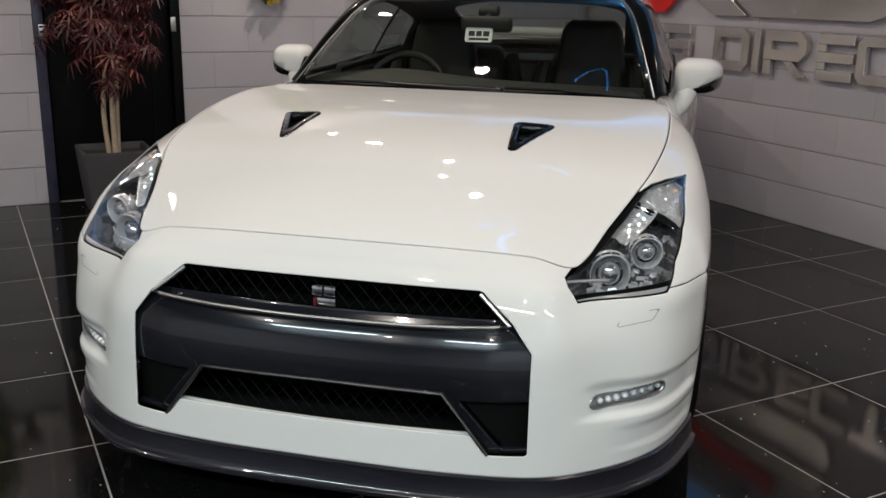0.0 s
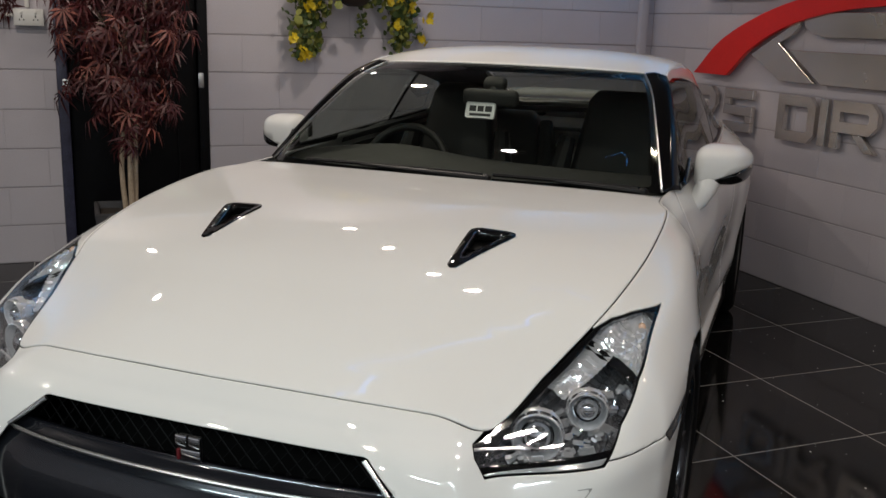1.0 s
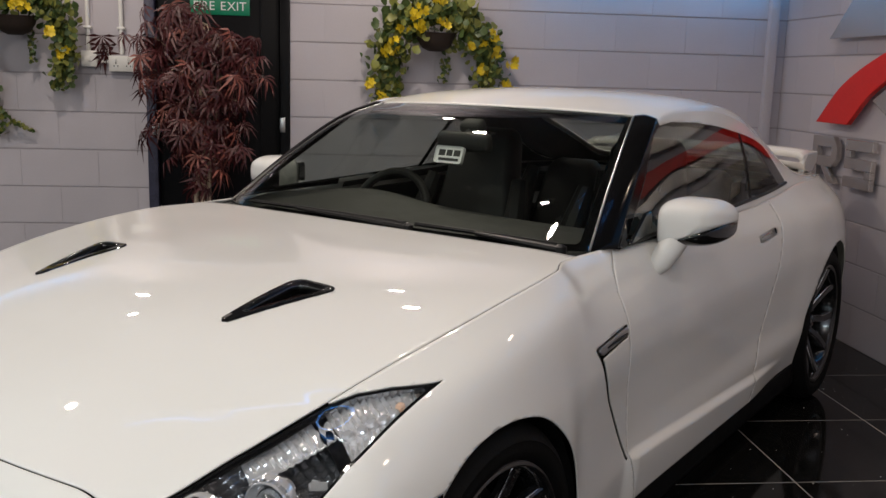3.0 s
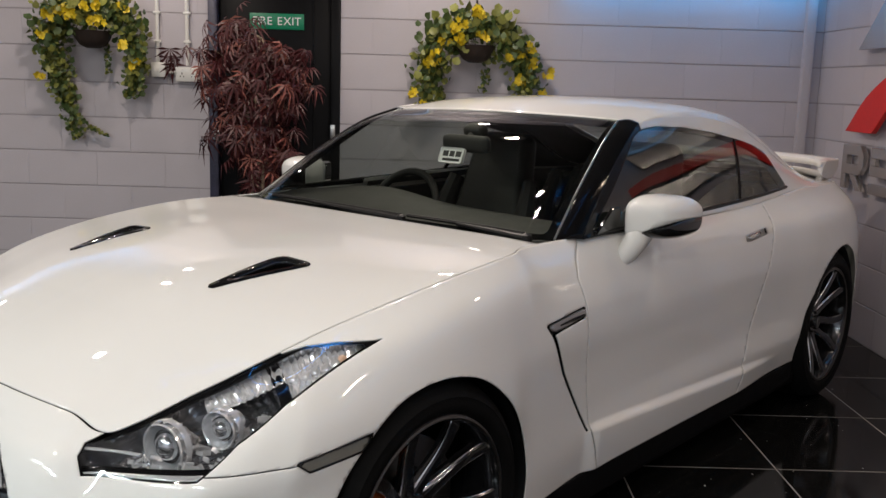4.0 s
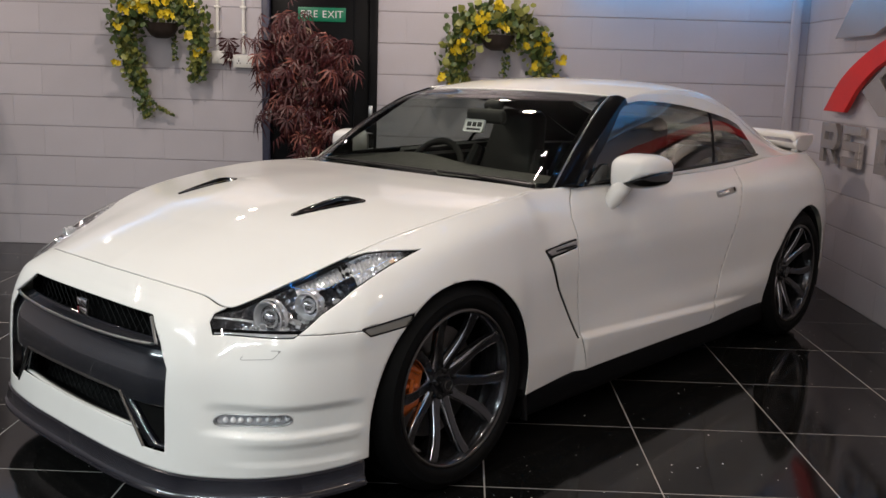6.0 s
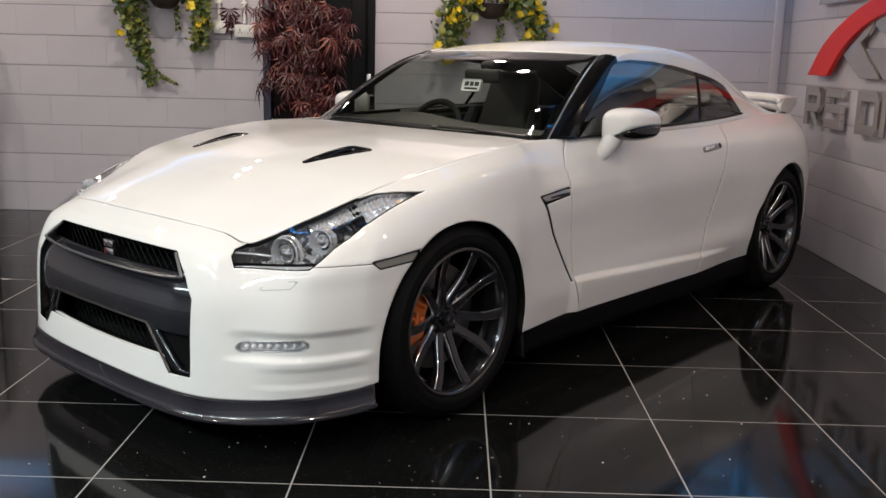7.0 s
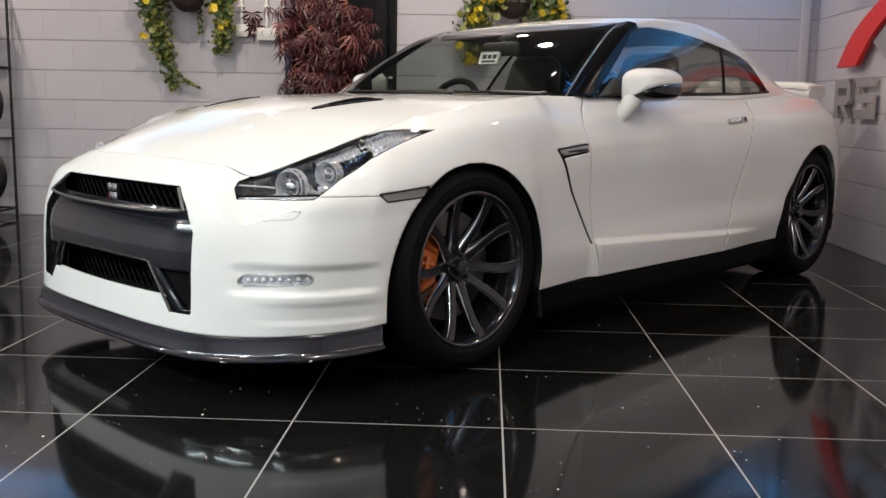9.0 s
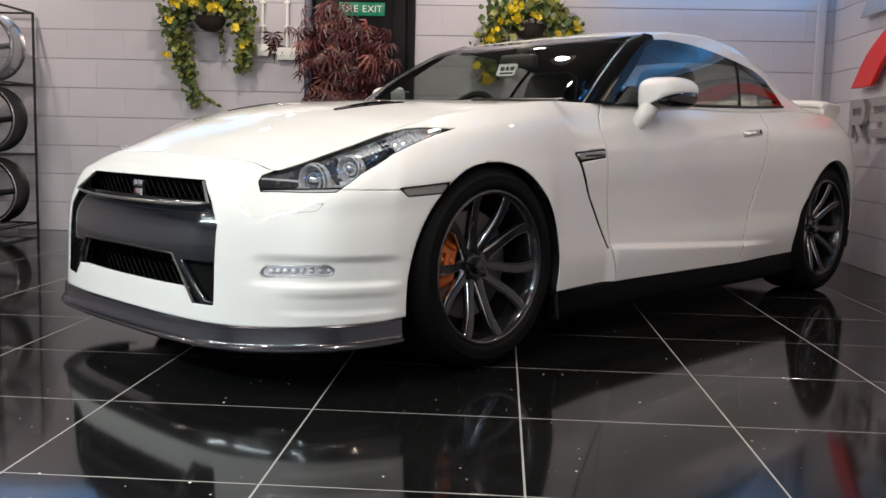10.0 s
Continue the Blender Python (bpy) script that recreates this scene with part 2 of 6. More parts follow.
def prism(outline, depth, m=None, bevel=0.0):
    """A flat outline (x, z) given depth along +y, then moved by m."""
    bm = bmesh.new()
    f = bm.faces.new([bm.verts.new((x, 0, z)) for x, z in outline])
    r = bmesh.ops.extrude_face_region(bm, geom=[f])
    bmesh.ops.translate(bm, verts=[v for v in r["geom"] if isinstance(v, bmesh.types.BMVert)], vec=(0, depth, 0))
    bmesh.ops.recalc_face_normals(bm, faces=bm.faces)
    if bevel:
        bmesh.ops.bevel(bm, geom=list(bm.edges), offset=bevel, segments=1, affect="EDGES")
    if m is not None:
        bm.transform(m)
    return bm

# ---- the room ----
WALL_PAINT = mat("wall_paint", (0.482, 0.452, 0.490), 0.6, 0.0, 0.05, 3.0, 120.0, 0.25, rand=0.03)
JOINT = mat("joint_paint", (0.355, 0.33, 0.355), 0.7, 0.0, 0.05, 3.0, 90.0, 0.3)
CEILING = mat("ceiling_paint", (0.12, 0.118, 0.119), 0.8, 0.0, 0.06, 2.0, 60.0, 0.1)
GROUT = mat("grout", (0.30, 0.29, 0.28), 0.8, 0.0, 0.12, 10.0, 200.0, 0.2)
TILE = mat("polished_black_tile", (0.0055, 0.0056, 0.0057), 0.075, 0.0, 0.3, 3.0, 120.0, 0.0, rand=0.15, spec=0.23)
# scuffed black frame; its blue sheen is painted into the base colour
DOOR_EDGE = mat("scuffed_sheen_frame", (0.040, 0.040, 0.072), 0.35, 0.0, 0.5, 14.0, 120.0, 0.3)
DOOR_BLACK = mat("door_black", (0.005, 0.005, 0.006), 0.4, 0.0, 0.15, 5.0, 60.0, 0.1, spec=0.10)
BLUE_GLOW = glow("blue_led", (0.02, 0.30, 1.0), 8.0)


def flecks(m):
    """Bright mica flecks of uneven size in the tile, over a haze of finer ones."""
    nt = m.node_tree
    b = nt.nodes["Principled BSDF"]
    geo = nt.nodes.new("ShaderNodeNewGeometry")
    src = b.inputs["Base Color"].links[0].from_socket
    for scale, radius, rare, tone in ((210, .16, .70, .09), (48, .066, .86, .85), (22, .055, .62, .95)):
        vo, sep = nt.nodes.new("ShaderNodeTexVoronoi"), nt.nodes.new("ShaderNodeSeparateColor")
        vo.inputs["Scale"].default_value = scale
        nt.links.new(geo.outputs["Position"], vo.inputs["Vector"])
        nt.links.new(vo.outputs["Color"], sep.inputs[0])
        size, lt, gt, mu, mx = (nt.nodes.new("ShaderNode" + k) for k in ("Math", "Math", "Math", "Math", "Mix"))
        size.operation, lt.operation, gt.operation, mu.operation, mx.data_type = "MULTIPLY", "LESS_THAN", "GREATER_THAN", "MULTIPLY", "RGBA"
        nt.links.new(sep.outputs[1], size.inputs[0])
        size.inputs[1].default_value = radius * 1.6
        nt.links.new(vo.outputs["Distance"], lt.inputs[0])
        nt.links.new(size.outputs[0], lt.inputs[1])
        nt.links.new(sep.outputs[0], gt.inputs[0])
        gt.inputs[1].default_value = rare
        nt.links.new(lt.outputs[0], mu.inputs[0])
        nt.links.new(gt.outputs[0], mu.inputs[1])
        nt.links.new(mu.outputs[0], mx.inputs[0])
        nt.links.new(src, mx.inputs[6])
        mx.inputs[7].default_value = (tone, tone, tone * .97, 1)
        src = mx.outputs[2]
    nt.links.new(src, b.inputs["Base Color"])


flecks(TILE)


def slab(name, u0, u1, v0, v1, z0, z1, material, label):
    ob = part(name, box(u0, u1, v0, v1, z0, z1), material, at=ROOM)
    return tagged(ob, label, name.split("_")[0], kind="structure")


floor = slab("floor", BACK_U - 0.2, WALL_U + 0.2, BACK_V - 0.2, WALL_V + 0.2, -0.15, -0.0008, GROUT, "polished black tiled floor with pale grout lines")
ceiling = slab("ceiling", BACK_U - 0.2, WALL_U + 0.2, BACK_V - 0.2, WALL_V + 0.2, CEIL, CEIL + 0.15, CEILING, "dark painted showroom ceiling with downlights")
DOOR_U0, DOOR_U1, DOOR_TOP = -0.838, 0.016, 2.08
wall_sign = slab("wall_sign_side", WALL_U + 0.003, WALL_U + 0.2, BACK_V, WALL_V + 0.2, 0, CEIL, JOINT, "grey painted blockwork wall carrying a metal sign")
wall_south = slab("wall_south", BACK_U, WALL_U, BACK_V - 0.2, BACK_V, 0, CEIL, WALL_PAINT, "plain grey painted showroom wall")
wall_west = slab("wall_west", BACK_U - 0.2, BACK_U, BACK_V, WALL_V, 0, CEIL, WALL_PAINT, "plain grey painted showroom wall")
bm = box(BACK_U, DOOR_U0, WALL_V + 0.003, WALL_V + 0.2, 0, CEIL)
box(DOOR_U1, WALL_U, WALL_V + 0.003, WALL_V + 0.2, 0, CEIL, bm=bm)
box(DOOR_U0, DOOR_U1, WALL_V + 0.003, WALL_V + 0.2, DOOR_TOP, CEIL, bm=bm)
wall_door = tagged(part("wall_door_side", bm, JOINT, at=ROOM), "grey painted blockwork wall with a black fire door", "wall", kind="structure")

for u, v, w in SPOTS:
    lamp = bpy.data.lights.new("downlight", "AREA")
    lamp.shape, lamp.size, lamp.energy, lamp.color = "DISK", 0.09, w, (1.0, 0.80, 0.62) if u > 2 else (1.0, 0.885, 0.775)
    lamp.spread = radians(110 if u > 2 and v > -2 else 180)
    new("downlight_beam", lamp).matrix_basis = ROOM @ pose(u, v, CEIL - 0.012)
    d = thing("downlight", "round white recessed ceiling downlight", "ceiling light", "ceiling downlights", ROOM @ pose(u, v, CEIL))
    part("bezel", lathe([(0.0, 0.058), (-0.008, 0.06), (-0.008, 0.085), (0.0, 0.09)], 32, "z"), WHITE_PLASTIC, d)

for x, y, turn, w in BATTENS:
    lamp = bpy.data.lights.new("batten", "AREA")
    lamp.shape, lamp.size, lamp.size_y, lamp.energy, lamp.color = "RECTANGLE", 1.45, .10, w, (0.80, 0.97, 1.0)
    new("batten_light", lamp).matrix_basis = pose(x, y, CEIL - .062, 0, 0, turn)
    d = thing("ceiling_batten", "white linear ceiling light fitting", "ceiling light", "linear ceiling lights", pose(x, y, CEIL, 0, 0, turn))
    part("housing", box(-.75, .75, -.06, .06, -.055, -.001, .008), WHITE_PLASTIC, d)

# ---- the car body ----
A = [(0, -.885, .225), (.30, -.878, .225), (.53, -.845, .226), (.68, -.76, .228), (.80, -.645, .235), (.865, -.51, .24), (.893, -.38, .25),
     (.90, 0, .25), (.895, .25, .25), (.872, .42, .25), (.835, .79, .25), (.835, 1.25, .25), (.84, 1.75, .25), (.85, 2.15, .255),
     (.868, 2.40, .262), (.915, 2.78, .27), (.87, 3.15, .27), (.79, 3.37, .28), (.70, 3.60, .30), (.38, 3.66, .30), (0, 3.67, .30)]
B = [(0, -.875, .33), (.3, -.868, .33), (.53, -.84, .335), (.68, -.757, .34), (.805, -.655, .345), (.875, -.515, .35), (.90, -.38, .355),
     (.915, 0, .36), (.905, .25, .36), (.88, .42, .36), (.846, .79, .36), (.848, 1.25, .37), (.856, 1.75, .375), (.874, 2.15, .38),
     (.893, 2.4, .39), (.925, 2.78, .4), (.88, 3.15, .4), (.80, 3.38, .41), (.68, 3.56, .42), (.39, 3.675, .42), (0, 3.685, .42)]
C = [(0, -.862, .44), (.3, -.855, .44), (.53, -.836, .445), (.675, -.745, .45), (.81, -.65, .455), (.88, -.515, .46), (.905, -.38, .47),
     (.925, 0, .47), (.912, .25, .47), (.878, .42, .47), (.842, .79, .47), (.842, 1.25, .48), (.85, 1.75, .48), (.868, 2.15, .49),
     (.90, 2.4, .5), (.93, 2.78, .5), (.883, 3.15, .5), (.80, 3.39, .52), (.68, 3.57, .53), (.39, 3.68, .53), (0, 3.69, .53)]
D = [(0, -.848, .545), (.3, -.843, .545), (.53, -.822, .55), (.66, -.735, .555), (.805, -.635, .56), (.88, -.505, .565), (.905, -.38, .575),
     (.925, 0, .59), (.91, .25, .59), (.876, .42, .59), (.843, .79, .59), (.848, 1.25, .6), (.858, 1.75, .6), (.877, 2.15, .61),
     (.908, 2.4, .62), (.93, 2.78, .63), (.883, 3.15, .63), (.80, 3.39, .65), (.67, 3.57, .66), (.38, 3.675, .66), (0, 3.685, .66)]
E = [(0, -.81, .645), (.3, -.806, .645), (.52, -.783, .645), (.62, -.710, .64), (.80, -.61, .64), (.875, -.485, .655), (.90, -.37, .675),
     (.912, 0, .715), (.895, .25, .715), (.873, .42, .71), (.848, .79, .72), (.858, 1.25, .73), (.868, 1.75, .74), (.888, 2.15, .75),
     (.912, 2.4, .76), (.915, 2.78, .77), (.87, 3.15, .77), (.78, 3.39, .78), (.65, 3.56, .79), (.37, 3.66, .80), (0, 3.67, .80)]
F = [(0, -.77, .69), (.3, -.762, .69), (.50, -.73, .685), (.605, -.69, .665), (.755, -.525, .71), (.82, -.41, .76), (.845, -.27, .79),
     (.868, -.02, .83), (.862, .23, .855), (.845, .42, .86), (.822, .75, .865), (.832, 1.25, .87), (.845, 1.75, .87), (.868, 2.15, .88),
     (.885, 2.4, .885), (.875, 2.78, .89), (.83, 3.15, .89), (.74, 3.37, .90), (.62, 3.57, .90), (.34, 3.62, .91), (0, 3.63, .91)]
G = [(0, -.735, .73), (.3, -.72, .725), (.47, -.69, .712), (.585, -.66, .69), (.652, -.49, .757), (.705, -.345, .812), (.742, -.22, .854),
     (.771, 0, .894), (.777, .25, .926), (.765, .42, .941), (.725, .61, .947), (.775, 1.25, .947), (.787, 1.75, .957), (.785, 2.15, .985),
     (.77, 2.45, 1.004), (.75, 2.80, 1.005), (.72, 3.15, .995), (.66, 3.38, .985), (.5, 3.52, .98), (.27, 3.57, .98), (0, 3.58, .98)]

us = np.unique(np.concatenate([np.linspace(0, 3, 75), np.linspace(3, 8.8, 150), np.linspace(8.8, 10.3, 90), np.linspace(10, 14, 100), np.linspace(14, 20, 90)]))
vs = np.unique(np.concatenate([np.linspace(0, 2, 49), np.linspace(2, 6, 65)]))
band_grid = surface([A, B, C, D, E, F, G], us, vs)


def step(x, a, b):
    t = np.clip((x - a) / (b - a), 0, 1)
    return t * t * (3 - 2 * t)


def relief(g):
    """Scoops pressed into the bumper corners and the hollow of the doors, pushed along the normal."""
    du, dv = np.gradient(g, axis=0), np.gradient(g, axis=1)
    n = np.cross(du, dv)
    n /= np.maximum(np.linalg.norm(n, axis=2, keepdims=True), 1e-9)
    x, y, z = g[..., 0], g[..., 1], g[..., 2]
    side = step(x, .60, .70) * step(-y, .41, .52)
    d = -.013 * side * step(z, .352, .375) * (1 - step(z, .425, .455))
    d += -.006 * side * step(x, .66, .80) * step(z, .262, .285) * (1 - step(z, .315, .342))
    zc = np.interp(y, [.74, 1.8, 2.1], [.388, .335, .325])
    d += .020 * step(y, .72, .80) * (1 - step(y, 1.75, 2.2)) * step(x, .6, .7) * (1 - step(z, zc - .004, zc + .022))
    return g + n * d[..., None]


band_grid = relief(band_grid)
# ease the wing behind the bonnet corner into one smooth surface
bu, bv_ = np.meshgrid(us, vs, indexing="ij")
ease = (step(bu, 8.9, 9.6) * (1 - step(bu, 10.7, 11.3)) * step(bv_, 4.3, 4.9) * (bv_ < 5.995))[1:-1, 1:-1, None]
for _ in range(260):
    mean = (band_grid[2:, 1:-1] + band_grid[:-2, 1:-1] + band_grid[1:-1, 2:] + band_grid[1:-1, :-2]) / 4
    band_grid[1:-1, 1:-1] += (mean - band_grid[1:-1, 1:-1]) * ease
UV = np.stack(np.meshgrid(us, vs, indexing="ij"), -1).reshape(-1, 2)
band = (*sheet(band_grid), UV)
if normals(band)[len(us) // 2 * len(vs) + 40][0] < 0:
    band = (band[0], [tuple(reversed(f)) for f in band[1]], UV)
band = (*band, normals(band))


def on_band(points):
    """Where places lie on the body side, as (u, v)."""
    V = band[0]
    return np.array([UV[np.argmin(((V - p) ** 2).sum(1))] for p in np.array(points, float)])


def uv_scaled(uv):
    return np.stack([uv[:, 0] * 0.2, uv[:, 1] * 0.11], -1)


def yz(m):
    return m[0][:, 1:]


def xz(m):
    return m[0][:, (0, 2)]


ARCH_F, ARCH_R = (-.020, .334, .393), (2.757, .345, .395)


def arch(m, a, y_from, y_to):
    V = m[0]
    d = np.hypot(V[:, 1] - a[0], V[:, 2] - a[1]) - a[2]
    low = (V[:, 2] < a[1]) & (np.abs(V[:, 1] - a[0]) < a[2])
    d = np.where(low, np.abs(V[:, 1] - a[0]) - a[2], d)
    return np.where((V[:, 1] > y_from) & (V[:, 1] < y_to) & (V[:, 0] > .6), d, 1.0)


GAP = .0022
# outlines on the body
LAMP = on_band([(.558, -.700, .669), (.570, -.724, .652), (.596, -.731, .625), (.70, -.675, .630), (.804, -.609, .637), (.815, -.53, .688), (.829, -.42, .748), (.834, -.29, .795), (.832, -.20, .821), (.829, -.14, .838)])
lamp_poly = np.concatenate([LAMP, [(6.40, 5.36), (6.0, 5.66), (5.55, 5.87), (5.1, 5.965), (4.7, 5.985), (3.06, 5.985)]])
lamp_hole = np.concatenate([LAMP, [(6.40, 5.36), (6.0, 5.66), (5.55, 5.87), (5.1, 5.965), (4.7, 6.3), (2.98, 6.3)]])
GRILLE = [(-.39, .655), (.39, .655), (.468, .595), (.520, .53), (.522, .281), (.42, .278), (.385, .325), (-.385, .325), (-.42, .278), (-.522, .281), (-.520, .53), (-.468, .595)]
GRILLE = [(x * .978, z) for x, z in GRILLE]
MARKER = [(-.456, .649), (-.42, .622), (-.27, .630), (-.24, .664)]
VENT = [(.462, .762), (.70, .778), (.70, .742), (.518, .724), (.587, .600), (.748, .392), (.738, .386), (.566, .605), (.497, .722)]
door_f = lambda z: np.interp(z, [.2, .257, .387, .5, .61, .77, .85, .90, .96], [.82, .80, .757, .735, .720, .708, .708, .745, .82])
door_r = np.poly1d(np.polyfit([.2, .32, .476, .685, .91, 1.0], [1.76, 1.805, 1.872, 1.945, 2.028, 2.06], 2))


def lamp_d(m):
    return inside(uv_scaled(m[2]), uv_scaled(lamp_poly))


def hole_d(m):
    return inside(uv_scaled(m[2]), uv_scaled(lamp_hole))


def front_only(m, d, y=-.45):
    return np.where(m[0][:, 1] < y, d, -1.0)


# cut the body apart
body = clip(band, arch(band, ARCH_F, -.6, .6))
body = clip(body, arch(body, ARCH_R, 2.2, 3.3))
lamp_sheet = clip(band, lamp_d(band))
body = clip(body, -hole_d(body) - GAP * .6)
body = clip(body, -front_only(body, inside(xz(body), GRILLE)))
drl_of = lambda m: np.where((m[0][:, 0] > .5) & (m[0][:, 1] < -.5), .0180 - np.hypot(np.maximum(np.abs(m[0][:, 0] - .729) - .068, 0), m[0][:, 2] - .404 - .06 * (m[0][:, 0] - .729)), -.02)
drl_sheet = clip(band, drl_of(band))
body = clip(body, -drl_of(body))
mark_of = lambda m: np.where((m[0][:, 0] > .6) & (m[0][:, 1] < .2), inside(yz(m), MARKER), -1)
marker_sheet = clip(clip(band, mark_of(band)), arch(clip(band, mark_of(band)), ARCH_F, -.6, .6))
body = clip(body, -mark_of(body))
vent_of = lambda m: np.where(m[0][:, 0] > .6, inside(yz(m), VENT), -1)
vent_sheet = clip(band, vent_of(band))
body = clip(body, -vent_of(body))

seam_z = .643
front_top = lambda m: (3.9 - m[2][:, 0]) * .15      # the nose above the grille belongs to the bumper
bump_f = lambda m: np.maximum(np.where(m[0][:, 1] < -.15, seam_z - m[0][:, 2], -1.0), front_top(m))
bumper = clip(body, bump_f(body) - GAP / 2)
rest = clip(body, -bump_f(body) - GAP / 2)
fender = clip(rest, door_f(rest[0][:, 2]) - rest[0][:, 1] - GAP)
rest = clip(rest, rest[0][:, 1] - door_f(rest[0][:, 2]) - GAP)
door_skin = clip(rest, door_r(rest[0][:, 2]) - rest[0][:, 1] - GAP)
rest = clip(rest, rest[0][:, 1] - door_r(rest[0][:, 2]) - GAP)
valance = clip(rest, np.minimum(.345 - rest[0][:, 2], rest[0][:, 1] - 3.06))
quarter = clip(rest, -np.minimum(.345 - rest[0][:, 2], rest[0][:, 1] - 3.06))

car = thing("car", "pearl white two-door sports coupe with a dark grey grille", "car")

part("front_bumper", joined(bumper, mirrored(bumper)), PAINT, car, "pearl white front bumper with a wide grille opening", .004)
for side, m in (("l", fender), ("r", mirrored(fender))):
    part("front_wing", m, PAINT, car, "", .004)
for m in (door_skin, mirrored(door_skin)):
    part("door", m, PAINT, car, "", .004)
for m in (quarter, mirrored(quarter)):
    part("rear_wing", m, PAINT, car, "", .004)
part("rear_valance", joined(valance, mirrored(valance)), SATIN_BLACK, car, "black lower rear valance", .004)

# bonnet
BE = [G[i] for i in range(3, 11)]
BC = [(0, -.735, .73), (0, -.60, .795), (0, -.44, .852), (0, -.28, .893), (0, -.05, .926), (0, .2, .943), (0, .42, .949), (0, .615, .950)]
BM1 = [(.2, -.728, .729), (.2, -.595, .794), (.2, -.435, .851), (.2, -.278, .892), (.2, -.05, .925), (.2, .2, .943), (.2, .42, .949), (.2, .615, .950)]
BM2 = [(.36, -.712, .721), (.365, -.58, .782), (.37, -.425, .839), (.375, -.27, .882), (.38, -.045, .918), (.385, .2, .938), (.385, .42, .947), (.375, .613, .950)]
BM3 = [(.50, -.682, .707), (.525, -.54, .765), (.56, -.395, .818), (.585, -.255, .863), (.60, -.03, .904), (.60, .22, .930), (.595, .42, .944), (.57, .612, .950)]
bon = surface([BC, BM1, BM2, BM3, BE], np.linspace(0, 7, 110), np.linspace(0, 4, 60))
bon_u, bon_v = np.linspace(0, 7, 110), np.linspace(0, 4, 60)
nose_t = np.linspace(0, 3, 400)
nose = spline(np.array(G, float), nose_t)
edge_g = spline(np.array(G, float), 3 + bon_u)
shift_f = np.stack([np.interp(bon[0, :, 0], nose[:, 0], nose[:, k]) for k in range(3)], -1) - bon[0]
bon += shift_f[None] * (np.clip(1 - bon_u, 0, 1) ** 2)[:, None, None]
bon += (edge_g - bon[:, -1])[:, None] * (np.clip(bon_v - 3, 0, 1) ** 2)[None, :, None]
bon_m = sheet(bon)
if normals(bon_m)[60 * 50 + 10][2] < 0:
    bon_m = (bon_m[0], [tuple(reversed(f)) for f in bon_m[1]])
edge_u = np.repeat(np.linspace(0, 7, 110), 60) * .18
edge_v = np.tile(np.linspace(0, 4, 60), 110)
bon_m = (*bon_m, np.minimum(np.minimum(edge_u, (4 - edge_v) * .18), 1.0))
bon_m = clip(bon_m, bon_m[2] - .0050)
BVENT = [(.338, -.262), (.352, -.262), (.432, -.02), (.428, -.004), (.412, .002), (.335, -.002), (.322, -.012), (.318, -.03)]
bv = lambda m: inside(m[0][:, :2], BVENT)
bvent_sheet = clip(bon_m, bv(bon_m) + .004)
bon_m = clip(bon_m, -bv(bon_m))
part("bonnet", joined(bon_m[:2], mirrored(bon_m[:2])), PAINT, car, "pearl white bonnet with two air ducts", .004)

# roof, side frames and rear deck
T = [(.761, .80, .948), (.681, 1.07, 1.146), (.616, 1.34, 1.285), (.617, 1.6, 1.312), (.626, 1.85, 1.303), (.638, 2.1, 1.262), (.637, 2.35, 1.19), (.65, 2.6, 1.105), (.655, 2.85, 1.035), (.65, 3.1, 1.003), (.60, 3.35, .99)]
M = [(.758, .80, .947), (.74, 1.07, 1.035), (.705, 1.34, 1.14), (.717, 1.6, 1.15), (.722, 1.85, 1.15), (.722, 2.1, 1.135), (.722, 2.35, 1.105), (.718, 2.6, 1.065), (.71, 2.85, 1.025), (.695, 3.1, 1.0), (.64, 3.35, .989)]
N = [(.762, .80, .946), (.772, 1.07, .9465), (.776, 1.34, .948), (.784, 1.6, .953), (.787, 1.85, .961), (.786, 2.1, .981), (.776, 2.35, .999), (.762, 2.6, 1.0045), (.747, 2.85, 1.0045), (.724, 3.1, .9965), (.668, 3.35, .986)]
M = [m if i in (0, 9, 10) else tuple((a + b) / 2 + ((c - (a + b) / 2) * .45) for a, b, c in zip(T[i], N[i], m)) for i, m in enumerate(M)]
side_us, side_vs = np.linspace(0, 10, 150), np.linspace(0, 2, 36)
cabin_side = sheet(surface([T, M, N], side_us, side_vs))
if normals(cabin_side)[36 * 60 + 15][0] < 0:
    cabin_side = (cabin_side[0], [tuple(reversed(f)) for f in cabin_side[1]])
WINDOW = [(.86, .962), (1.08, 1.105), (1.27, 1.236), (1.34, 1.264), (1.43, 1.274), (1.6, 1.268), (1.8, 1.248), (2.045, 1.215), (2.19, 1.190), (2.275, 1.166), (2.298, 1.150), (2.318, 1.10), (2.352, 1.042), (2.354, 1.030), (2.335, 1.024), (2.1, 1.010), (1.85, .993), (1.6, .977), (1.2, .965)]
win = lambda m: inside(yz(m), WINDOW)
glass_side = clip(cabin_side, win(cabin_side))
frame_side = clip(cabin_side, -win(cabin_side))
pillar_a = clip(frame_side, 1.34 - (frame_side[0][:, 2] - 1.1) * .0 - frame_side[0][:, 1])
pillar_c = clip(frame_side, frame_side[0][:, 1] - 1.34)
quarter_win = clip(glass_side, glass_side[0][:, 1] - (1.870 + .55 * (glass_side[0][:, 2] - 1.0)) - .012)
door_win = clip(glass_side, (1.870 + .55 * (glass_side[0][:, 2] - 1.0)) - glass_side[0][:, 1] - .012)
b_strip = clip(glass_side, .013 - np.abs(glass_side[0][:, 1] - (1.870 + .55 * (glass_side[0][:, 2] - 1.0))))

